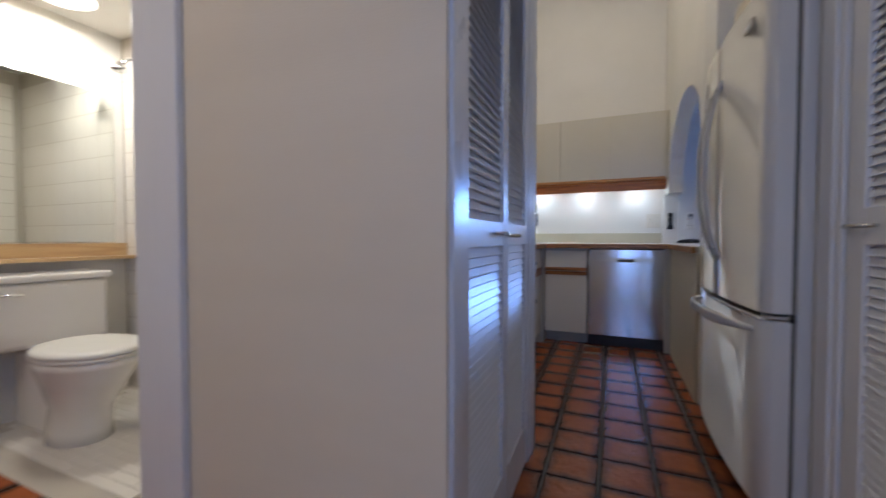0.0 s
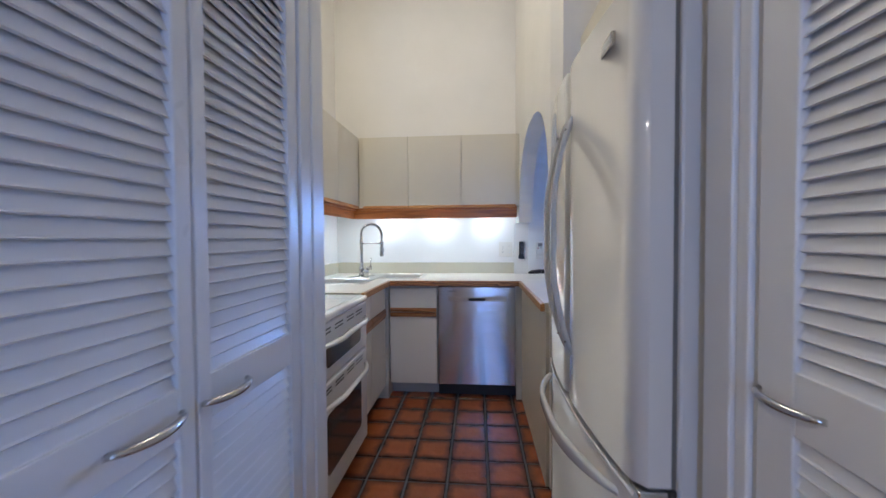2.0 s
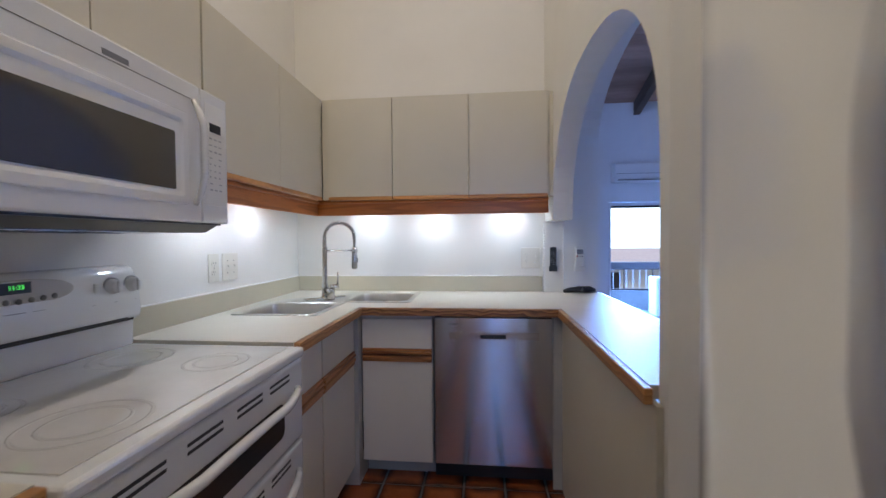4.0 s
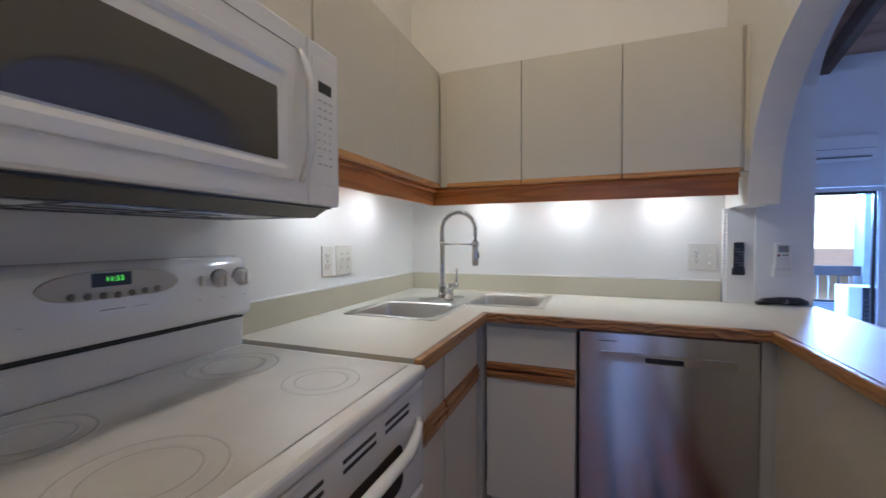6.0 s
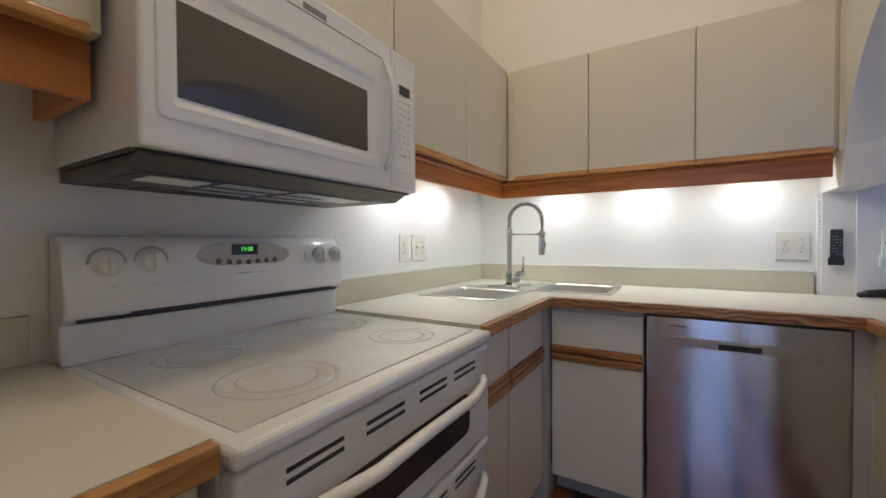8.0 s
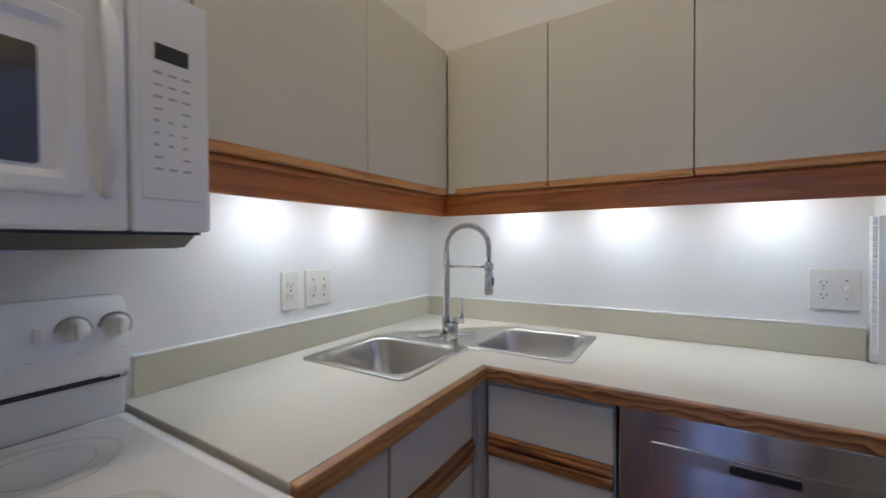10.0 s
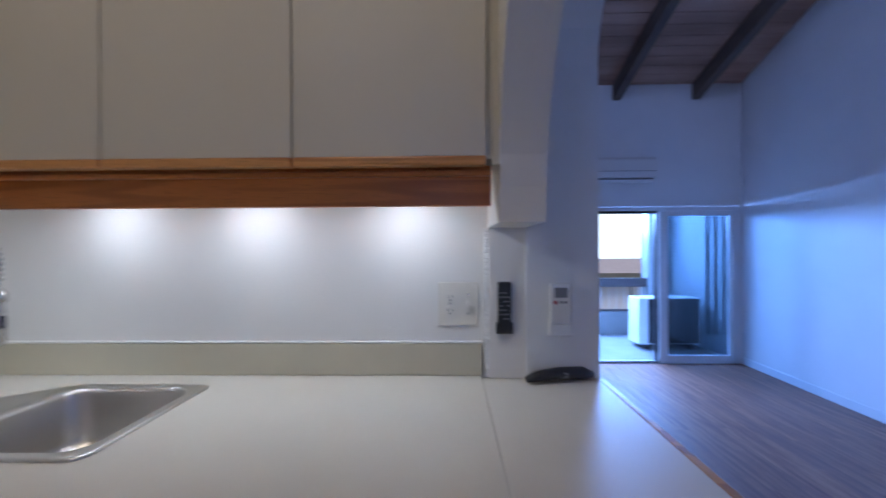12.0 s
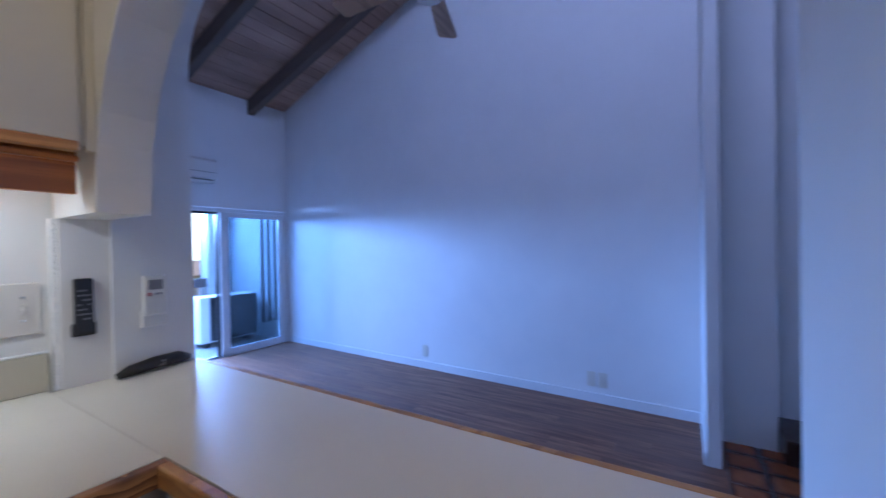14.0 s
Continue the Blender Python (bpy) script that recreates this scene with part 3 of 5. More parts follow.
bm = bmesh.new()
plate(bm, [XL, -0.812, -0.423, -0.418, -0.284, -0.060, 0.742], [3.237, 3.705, 3.944, 4.068, 4.105, 4.475, YB], CT - 0.035, CT, counter_l)
worktop = single("worktop", bm, LAMINATE, "cream laminate corner worktop with oak edge", "worktop")
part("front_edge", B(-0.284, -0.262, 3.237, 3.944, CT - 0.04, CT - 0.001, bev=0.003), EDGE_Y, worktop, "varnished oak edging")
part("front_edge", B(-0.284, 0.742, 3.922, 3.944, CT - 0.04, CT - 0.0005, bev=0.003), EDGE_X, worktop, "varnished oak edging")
part("backsplash", B(XL + 0.001, 0.745, YB - 0.018, YB - 0.001, CT + 0.0005, CT + 0.10, bev=0.002), SPLASH, worktop, "sage cream laminate upstand")
part("backsplash", B(XL + 0.001, XL + 0.018, 3.26, YB - 0.018, CT + 0.0005, CT + 0.10, bev=0.002), SPLASH, worktop, "sage cream laminate upstand")
part("caulk_bead", boxes((XL + 0.018, 0.745, YB - 0.019, YB - 0.001, CT + 0.1005, CT + 0.106), (XL + 0.001, XL + 0.019, 3.26, YB - 0.019, CT + 0.1005, CT + 0.106), bev=0.002), WHITE_PLASTIC, worktop, "white caulk line")
pen = single("peninsula_worktop", boxes((0.7435, XR2 - 0.004, 2.931, 4.569, CT - 0.035, CT - 0.0008)), LAMINATE, "cream laminate breakfast bar through the arch", "worktop")
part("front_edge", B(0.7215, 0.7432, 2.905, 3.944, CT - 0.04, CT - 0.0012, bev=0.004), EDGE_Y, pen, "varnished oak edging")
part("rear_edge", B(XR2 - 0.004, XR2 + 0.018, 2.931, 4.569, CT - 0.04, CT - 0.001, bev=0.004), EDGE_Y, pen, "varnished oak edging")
small = single("side_worktop", B(XL, -0.284, 2.077, 2.462, CT - 0.035, CT), LAMINATE, "small cream laminate worktop beside the range", "worktop")
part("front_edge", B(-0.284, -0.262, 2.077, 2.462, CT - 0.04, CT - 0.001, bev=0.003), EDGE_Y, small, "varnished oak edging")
part("backsplash", B(XL + 0.001, XL + 0.018, 2.077, 2.44, CT + 0.0005, CT + 0.10, bev=0.002), SPLASH, small, "sage cream laminate upstand")

setting("peninsula_panel", B(0.748, XR0 - 0.001, 2.90, 3.955, 0.0, CT - 0.041), CABINET, "cream panel under the breakfast bar")


def base_cabinet(x0, x1, y0, y1, face, label, kick=True, drawer=True):
    """face 'y': the front looks to -y at y0; face 'x': it looks to +x at x1."""
    c = thing("base_cabinet", label, "cabinet", ((x0 + x1) / 2, (y0 + y1) / 2, 0), "base cabinets under the worktop")
    zt = 0.72
    if face == "y":
        part("carcass", B(x0, x1, y0 + 0.02, y1, 0.10, zt), FILLER, c)
        part("top_rail", B(x0, x1, y0 + 0.012, y0 + 0.032, zt + 0.0005, CT - 0.041), FILLER, c, "grey rail under the worktop")
        part("toe_kick", B(x0, x1, y0 + 0.10, y0 + 0.115, 0.0, 0.10), FILLER, c)
        d = part("drawer_front", B(x0 + 0.004, x1 - 0.004, y0, y0 + 0.0115, 0.70, 0.852, bev=0.0015), CABINET_LOW, c, "cream laminate drawer front")
        part("pull_strip", boxes((x0 + 0.004, x1 - 0.004, y0 - 0.007, y0 + 0.0195, 0.6865, 0.699), (x0 + 0.004, x1 - 0.004, y0 - 0.012, y0 + 0.0195, 0.671, 0.6855), bev=0.004), OAK_X, d, "oak finger pull")
        d = part("door", B(x0 + 0.004, x1 - 0.004, y0, y0 + 0.0195, 0.108, 0.630, bev=0.0015), CABINET_LOW, c, "cream laminate door")
        part("pull_strip", boxes((x0 + 0.004, x1 - 0.004, y0 - 0.012, y0 + 0.0195, 0.6475, 0.664), (x0 + 0.004, x1 - 0.004, y0 - 0.007, y0 + 0.0195, 0.631, 0.6465), bev=0.004), OAK_X, d, "oak finger pull")
    else:
        part("carcass", B(x0, x1 - 0.02, y0, y1, 0.10, zt), FILLER, c)
        part("top_rail", B(x1 - 0.032, x1 - 0.012, y0, y1, zt + 0.0005, CT - 0.041), FILLER, c, "grey rail under the worktop")
        part("toe_kick", B(x1 - 0.115, x1 - 0.10, y0, y1, 0.0, 0.10), FILLER, c)
        d = part("drawer_front", B(x1 - 0.0115, x1, y0 + 0.003, y1 - 0.003, 0.70, 0.860, bev=0.0015), CABINET_LOW, c, "cream laminate drawer front")
        part("pull_strip", boxes((x1 - 0.0195, x1 + 0.007, y0 + 0.003, y1 - 0.003, 0.6865, 0.699), (x1 - 0.0195, x1 + 0.012, y0 + 0.003, y1 - 0.003, 0.671, 0.6855), bev=0.004), OAK_Y, d, "oak finger pull")
        d = part("door", B(x1 - 0.0195, x1, y0 + 0.003, y1 - 0.003, 0.108, 0.630, bev=0.0015), CABINET_LOW, c, "cream laminate door")
        part("pull_strip", boxes((x1 - 0.0195, x1 + 0.012, y0 + 0.003, y1 - 0.003, 0.6475, 0.664), (x1 - 0.0195, x1 + 0.007, y0 + 0.003, y1 - 0.003, 0.631, 0.6465), bev=0.004), OAK_Y, d, "oak finger pull")
    return c


base_cabinet(-0.275, 0.098, 3.955, 4.58, "y", "cream base cabinet with oak finger pulls beside the dishwasher")
base_cabinet(XL + 0.01, -0.298, 3.245, 3.50, "x", "narrow cream base cabinet with oak pulls beside the range")
base_cabinet(XL + 0.01, -0.298, 3.505, 3.90, "x", "cream base cabinet with oak pulls in the corner")
base_cabinet(XL + 0.01, -0.298, 2.08, 2.455, "x", "cream base cabinet under the small worktop")
setting("trim_corner", boxes((-0.33, -0.279, 3.905, 3.972, 0.10, CT - 0.041), (-0.415, -0.279, 3.905, 4.06, 0, 0.10), (0.7045, 0.7475, 3.957, 3.975, 0.0, CT - 0.041)), FILLER, "grey corner fillers")


def wall_cabinet(x0, x1, y0, y1, z0, z1, face, doors, label, pulls=True):
    c = thing("wall_cabinet", label, "cabinet", ((x0 + x1) / 2, (y0 + y1) / 2, z0), "wall cabinets")
    if face == "y":
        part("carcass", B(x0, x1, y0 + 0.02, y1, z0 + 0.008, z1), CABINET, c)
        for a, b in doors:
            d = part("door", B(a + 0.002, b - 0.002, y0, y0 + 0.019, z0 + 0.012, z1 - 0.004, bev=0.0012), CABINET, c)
            if pulls:
                part("pull_strip", B(a + 0.002, b - 0.002, y0 - 0.006, y0 + 0.03, z0 - 0.010, z0 + 0.0115, bev=0.005), PULL_X, d, "oak finger pull")
    else:
        part("carcass", B(x0, x1 - 0.02, y0, y1, z0 + 0.008, z1), CABINET, c)
        for a, b in doors:
            d = part("door", B(x1 - 0.019, x1, a + 0.002, b - 0.002, z0 + 0.012, z1 - 0.004, bev=0.0012), CABINET, c)
            if pulls:
                part("pull_strip", B(x1 - 0.03, x1 + 0.006, a + 0.002, b - 0.002, z0 - 0.010, z0 + 0.0115, bev=0.005), PULL_Y, d, "oak finger pull")
    return c


ZU0, ZU1 = 1.513, 2.117
cab = wall_cabinet(-0.61, 0.748, 4.285, YB, ZU0, ZU1, "y", [(-0.575, -0.178), (-0.178, 0.279), (0.279, 0.735)], "cream three-door wall cabinet over the sink counter")
part("valance", B(-0.69, 0.752, 4.375, 4.394, 1.418, ZU0 + 0.007, bev=0.002), VAL_X, cab, "stained oak light valance")
part("filler", B(0.7484, 0.7645, 4.296, 4.318, ZU0 - 0.004, ZU1 - 0.004), CABINET, cab)
part("filler", B(-0.612, -0.576, 4.293, 4.304, ZU0 - 0.005, ZU1 - 0.004), CABINET, cab)
part("cornice_strip", B(-0.69, 0.752, 4.352, 4.3745, ZU0 - 0.022, ZU0 - 0.008, bev=0.004), VAL_X, cab)
cab = wall_cabinet(XL, -0.614, 3.262, YB, ZU0, ZU1, "x", [(3.266, 3.79), (3.79, 4.283)], "cream two-door wall cabinet beside the microwave")
part("valance", B(-0.70, -0.682, 3.262, 4.375, 1.418, ZU0 + 0.007, bev=0.002), VAL_Y, cab, "stained oak light valance")
part("cornice_strip", B(-0.6815, -0.66, 3.262, 4.352, ZU0 - 0.022, ZU0 - 0.008, bev=0.004), VAL_Y, cab)
wall_cabinet(XL, -0.614, 2.477, 3.26, 1.742, ZU1, "x", [(2.477, 2.87), (2.87, 3.26)], "cream wall cabinet above the microwave", pulls=False)
cab = wall_cabinet(XL, -0.614, 2.078, 2.474, ZU0, ZU1, "x", [(2.08, 2.455)], "cream wall cabinet over the small worktop")
part("valance", B(-0.70, -0.682, 2.078, 2.474, 1.418, ZU0 + 0.007, bev=0.002), VAL_Y, cab, "stained oak light valance")
part("valance_return", B(XL, -0.70, 2.455, 2.474, 1.418, ZU0 + 0.007), VAL_X, cab, "stained oak light valance")
fc = thing("wall_cabinet", "cream cabinet above the refrigerator", "cabinet", (1.2, 2.3, 1.80), "wall cabinets")
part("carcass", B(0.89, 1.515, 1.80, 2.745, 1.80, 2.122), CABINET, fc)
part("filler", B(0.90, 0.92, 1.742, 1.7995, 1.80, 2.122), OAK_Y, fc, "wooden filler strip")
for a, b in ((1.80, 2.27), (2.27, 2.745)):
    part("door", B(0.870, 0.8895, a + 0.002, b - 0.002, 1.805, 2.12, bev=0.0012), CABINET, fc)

for k, (px, py) in enumerate(PUCKS):
    p = thing("puck_light", "round under-cabinet puck light, switched on", "lamp", (px, py, 1.5), "under-cabinet lights")
    part("housing", L([(0.034, 1.519), (0.036, 1.512), (0.036, 1.496), (0.031, 1.494), (0.031, 1.4965)], (px, py, 0), 24), WHITE_PLASTIC, p)
    part("lens", L([(0.0305, 1.4955), (0.028, 1.4915), (0.015, 1.490)], (px, py, 0), 24), PUCK_GLOW, p, "glowing white lens")

# ---- kitchen: appliances ----
def dishwasher():
    d = thing("dishwasher", "stainless steel built-in dishwasher with pocket handle", "dishwasher", (0.403, 4.2, 0))
    part("body", B(0.106, 0.702, 3.985, 4.56, 0.03, 0.872), DARK, d)
    door = part("door_panel", B(0.108, 0.700, 3.951, 3.984, 0.108, 0.866, bev=0.004), STEEL, d)
    part("control_strip", B(0.183, 0.634, 3.9485, 3.9512, 0.755, 0.792, bev=0.001), NICKEL, door, "pocket handle strip")
    part("handle_recess", B(0.343, 0.470, 3.9470, 3.9484, 0.759, 0.781, bev=0.003), DARK, door, "dark pocket handle")
    part("handle_lip", B(0.343, 0.470, 3.9440, 3.9468, 0.779, 0.786, bev=0.001), NICKEL, door)
    part("vent_slot", B(0.180, 0.245, 3.9500, 3.9509, 0.830, 0.833), DARK, door)
    part("badge", B(0.610, 0.645, 3.9500, 3.9509, 0.170, 0.205, bev=0.0002), NICKEL, door)
    part("kick_plate", B(0.104, 0.745, 4.03, 4.045, 0.0, 0.098), DARK, d, "black kick plate")


dishwasher()


def bowed(bm, y0, y1, z0, z1, xb, xf, bulge, a, b, n=18, r=0.02):
    """A door slab that faces -x: back at xb, front at xf, on one bow that swells by bulge between a and b, with round vertical edges."""
    prof = []
    for k in range(n + 1):
        u = k / n
        e = min(u, 1 - u) * (y1 - y0)
        soft = r * (1 - math.sqrt(max(0.0, 1 - (1 - min(e / r, 1)) ** 2))) if e < r else 0.0
        w = (y0 + u * (y1 - y0) - a) / (b - a)
        prof.append((xf - bulge * (1 - (2 * w - 1) ** 2) + soft, y0 + u * (y1 - y0)))
    poly = [(xb, y0), *prof, (xb, y1)]
    lo, hi = [bm.verts.new((x, y, z0)) for x, y in poly], [bm.verts.new((x, y, z1)) for x, y in poly]
    bm.faces.new(lo), bm.faces.new(hi[::-1])
    for i in range(len(poly)):
        j = (i + 1) % len(poly)
        f = bm.faces.new((lo[j], lo[i], hi[i], hi[j]))
        f.smooth = 1 <= i < n + 1
    es = [e for e in bm.edges if abs(e.verts[0].co.z - e.verts[1].co.z) < 1e-6 and len(e.link_faces) == 2]
    bmesh.ops.bevel(bm, geom=es, offset=0.006, segments=2, profile=0.5, affect="EDGES")


def strap(path, widths, thick, across):
    """A strap handle: a flat bar with round edges along path, as wide as widths along the direction across, tapering to its ends."""
    bm = bmesh.new()
    rings = []
    for k, p in enumerate(path):
        p = Vector(p)
        d = (Vector(path[min(k + 1, len(path) - 1)]) - Vector(path[max(k - 1, 0)])).normalized()
        n = across.cross(d).normalized()
        rings.append([tuple(p + across * u + n * v) for u, v in rounded(0, 0, widths[k], thick, thick * 0.48, 3)])
    loft(bm, rings)
    bmesh.ops.recalc_face_normals(bm, faces=bm.faces)
    return bm


def fridge():
    f = thing("refrigerator", "white french-door refrigerator with bottom freezer drawer", "refrigerator", (1.15, 2.23, 0))
    y0, y1 = 1.762, 2.725
    ym = (y0 + y1) / 2
    xb, xf, bow = 0.803, 0.738, 0.032
    part("cabinet_body", B(0.817, 1.48, y0 + 0.004, y1 - 0.004, 0.03, 1.745, bev=0.008), FRIDGE_GREY, f, "pale grey textured sides")
    part("gasket", B(0.8034, 0.8168, y0 + 0.010, y1 - 0.010, 0.07, 1.735), GASKET, f)
    up = Vector((0, 1, 0))
    for a, b, s in ((y0, ym - 0.002, 1), (ym + 0.002, y1, -1)):
        bm = bmesh.new()
        bowed(bm, a, b, 0.724, 1.776, xb, xf, bow, y0, y1)
        door = part("door", bm, FRIDGE_WHITE, f, "glossy white bowed door")
        hy = ym - 0.055 * s
        pts, wid = [], []
        for k in range(29):
            u = k / 28
            out = min(1.0, math.sin(math.pi * u) * 1.12) ** 0.75
            pts.append((xf - bow + 0.006 - 0.064 * out, hy + 0.010 * s * (1 - out), 0.872 + 0.742 * u))
            wid.append(0.010 + 0.020 * min(1.0, 5 * min(u, 1 - u)))
        handle = part("handle", strap(pts, wid, 0.017, up), FRIDGE_WHITE, door, "bowed white strap handle")
        for z in (0.918, 1.568):
            part("screw_cap", L([(0.0, hy - 0.0156), (0.0035, hy - 0.0156), (0.0035, hy - 0.013)], (xf - bow - 0.024, 0, z), 12, "y"), GASKET, handle)
    bm = bmesh.new()
    bowed(bm, y0, y1, 0.085, 0.704, xb, xf, bow, y0, y1)
    dr = part("freezer_drawer", bm, FRIDGE_WHITE, f, "glossy white freezer drawer")

    def front(y):
        w = (y - y0) / (y1 - y0)
        return xf - bow * (1 - (2 * w - 1) ** 2)
    pts, wid = [], []
    for k in range(29):
        u = k / 28
        y = y0 + 0.085 + (y1 - y0 - 0.17) * u
        out = min(1.0, math.sin(math.pi * u) * 1.15) ** 0.7
        pts.append((front(y) + 0.005 - 0.068 * out, y, 0.660))
        wid.append(0.016 + 0.026 * min(1.0, 5 * min(u, 1 - u)))
    part("handle", strap(pts, wid, 0.018, Vector((0, 0, 1))), FRIDGE_WHITE, dr, "bowed white strap handle")
    bm = bmesh.new()
    tube(bm, [(front(y0 + 0.02 + (y1 - y0 - 0.04) * k / 24) - 0.001, y0 + 0.02 + (y1 - y0 - 0.04) * k / 24, 0.7035) for k in range(25)], 0.005, 8)
    part("top_lip", bm, FRIDGE_WHITE, dr, "rounded lip along the drawer top")
    hinge = part("hinge", boxes((0.738, 0.812, y0 - 0.004, y0 + 0.05, 0.708, 0.720), bev=0.003), NICKEL, f, "metal middle hinge")
    part("hinge_pin", L([(0.0, 0.702), (0.008, 0.702), (0.008, 0.726), (0.0, 0.726)], (0.803, y0 - 0.004, 0), 14), DARK, hinge)
    for a, b in ((y0 + 0.002, y0 + 0.062), (y1 - 0.062, y1 - 0.002)):
        part("top_hinge", boxes((0.765, 0.90, a, b, 1.7455, 1.768), bev=0.009), FRIDGE_WHITE, f, "white hinge cover")
    bx = front(1.905)
    badge = part("badge", B(bx - 0.006, bx + 0.004, 1.868, 1.942, 1.672, 1.704, bev=0.001), NICKEL, f, "small metal badge plate")
    part("badge_inlay", B(bx - 0.0068, bx - 0.0058, 1.874, 1.936, 1.678, 1.698), FRIDGE_GREY, badge)
    part("base_grille", B(0.82, 0.86, y0 + 0.02, y1 - 0.02, 0.0, 0.08), DARK, f)


fridge()


def range_cooker():
    y0, y1 = 2.468, 3.232
    r = thing("range", "white electric range with two ovens and ceramic hob", "range", (-0.58, 2.85, 0))
    part("body", B(XL + 0.01, -0.292, y0 + 0.003, y1 - 0.003, 0.05, 0.872), ENAMEL, r)
    part("kick", B(XL + 0.02, -0.33, y0 + 0.01, y1 - 0.01, 0.0, 0.05), DARK, r)
    part("hob_rim", B(-0.872, -0.243, y0, y1, 0.873, 0.906, bev=0.011, seg=3), ENAMEL, r, "rounded white hob rim")
    hob = part("hob_glass", B(-0.845, -0.285, y0 + 0.028, y1 - 0.028, 0.9062, 0.9085, bev=0.0008), CERAN, r, "white ceramic glass hob")
    for cx, cy, rr in ((-0.42, 2.66, 0.105), (-0.42, 3.04, 0.085), (-0.70, 2.66, 0.085), (-0.70, 3.05, 0.105)):
        bm = bmesh.new()
        for q in (rr, rr * 0.68):
            tube(bm, [(cx + q * math.cos(2 * math.pi * k / 48), cy + q * math.sin(2 * math.pi * k / 48), 0.90855) for k in range(49)], 0.0035, 6, 0.03, False)
        part("burner_ring", bm, BURNER, hob)
    # upright with control panel
    prof = [(XL + 0.005, 0.906), (-0.866, 0.906), (-0.862, 0.990), (-0.868, 0.994), (-0.868, 1.000), (-0.838, 1.004), (-0.832, 1.02), (-0.842, 1.09), (-0.852, 1.150), (-0.864, 1.172), (-0.885, 1.181), (XL + 0.005, 1.181)]
    bm = bmesh.new()
    for ya, yb in ((y0 + 0.004, y1 - 0.004),):
        lo = [bm.verts.new((x, ya, z)) for x, z in prof]
        hi = [bm.verts.new((x, yb, z)) for x, z in prof]
        bm.faces.new(lo), bm.faces.new(hi[::-1])
        for i in range(len(prof)):
            j = (i + 1) % len(prof)
            g = bm.faces.new((lo[j], lo[i], hi[i], hi[j]))
            g.smooth = 5 <= i <= 10
    es = [e for f in (list(bm.faces)[:2]) for e in f.edges]
    bmesh.ops.bevel(bm, geom=es, offset=0.008, segments=2, profile=0.5, affect="EDGES")
    guard = part("backguard", bm, ENAMEL, r, "white control upright with rounded top")
    part("vent_gap", B(-0.8675, -0.8500, y0 + 0.03, y1 - 0.02, 0.9935, 1.0015), DARK, guard, "dark vent slot")
    part("vent_gap", B(-0.8675, -0.8355, y0 + 0.115, y1 - 0.055, 1.0016, 1.0085, bev=0.002), DARK, guard)

    def on_panel(y, z):
        t = (z - 1.02) / (1.145 - 1.02)
        return -0.832 - 0.020 * t

    for ky, kz, rr in ((2.546, 1.117, 0.030), (2.630, 1.119, 0.030), (3.133, 1.115, 0.026), (3.205, 1.115, 0.026)):
        x = on_panel(ky, kz)
        k = part("knob", L([(0.0, x - 0.002), (rr, x - 0.002), (rr, x + 0.003), (rr * 0.86, x + 0.006), (rr * 0.74, x + 0.020), (rr * 0.66, x + 0.023), (0.0, x + 0.023)], (0, ky, kz), 28, "x"), WHITE_PLASTIC, guard, "white control knob")
        part("bezel", L([(rr * 1.22, x - 0.0035), (rr * 1.22, x + 0.0008), (rr * 1.06, x + 0.0012), (rr * 1.06, x - 0.003)], (0, ky, kz), 28, "x"), KEY_PRINT, k)
        part("grip", B(x + 0.0215, x + 0.030, ky - 0.005, ky + 0.005, kz - rr * 0.72, kz + rr * 0.72, bev=0.003), WHITE_PLASTIC, k)
    x = on_panel(3.03, 1.115)
    part("oven_light_switch", B(x, x + 0.007, 3.070, 3.084, 1.102, 1.132, bev=0.003), WHITE_PLASTIC, guard)
    bm = bmesh.new()
    n = 40
    rings = [[(on_panel(0, 1.128) + h, 2.871 + 0.140 * q * math.copysign(abs(math.cos(2 * math.pi * k / n)) ** 0.85, math.cos(2 * math.pi * k / n)), 1.128 + 0.036 * q * math.sin(2 * math.pi * k / n)) for k in range(n)] for q, h in ((1.0, -0.004), (1.0, 0.004), (0.95, 0.0055))]
    loft(bm, rings, smooth=False)
    pod = part("clock_panel", bm, POD, guard, "oval clock panel")
    xx = on_panel(0, 1.128) + 0.0058
    part("display", B(xx, xx + 0.001, 2.822, 2.900, 1.128, 1.158), DARK, pod, "black clock display")
    lettering("clock_digits", "11:33", 0.0165, pose(xx + 0.0012, 2.866, 1.144, 90, 0, 90), GREEN, pod)
    for k in range(7):
        part("button", L([(0.0075, xx - 0.001), (0.0075, xx + 0.0015), (0.003, xx + 0.002)], (0, 2.786 + 0.0285 * k, 1.107 + 0.0016 * abs(k - 3)), 14, "x"), GASKET, pod)
    part("maker_mark", boxes((on_panel(0, 1.075) - 0.001, on_panel(0, 1.075) + 0.0008, 2.835, 2.885, 1.073, 1.078), (on_panel(0, 1.075) - 0.001, on_panel(0, 1.075) + 0.0008, 2.900, 2.932, 1.073, 1.077)), PRINT, guard)
    for a in (2.548, 2.632, 2.70, 3.06, 3.133, 3.205):
        part("panel_print", B(on_panel(0, 1.064) - 0.001, on_panel(0, 1.064) + 0.0006, a, a + 0.010, 1.062, 1.066), PRINT, guard)
    # two oven doors
    for z0, z1, wz0, wz1 in ((0.606, 0.868, 0.665, 0.770), (0.06, 0.598, 0.180, 0.455)):
        d = part("oven_door", B(-0.2915, -0.25, y0 + 0.004, y1 - 0.004, z0, z1, bev=0.010, seg=3), ENAMEL, r, "white oven door")
        bm = bmesh.new()
        pts = rounded((y0 + y1) / 2, (wz0 + wz1) / 2, 0.50, wz1 - wz0, 0.025)
        prism(bm, pts, "x", -0.2505, -0.2475)
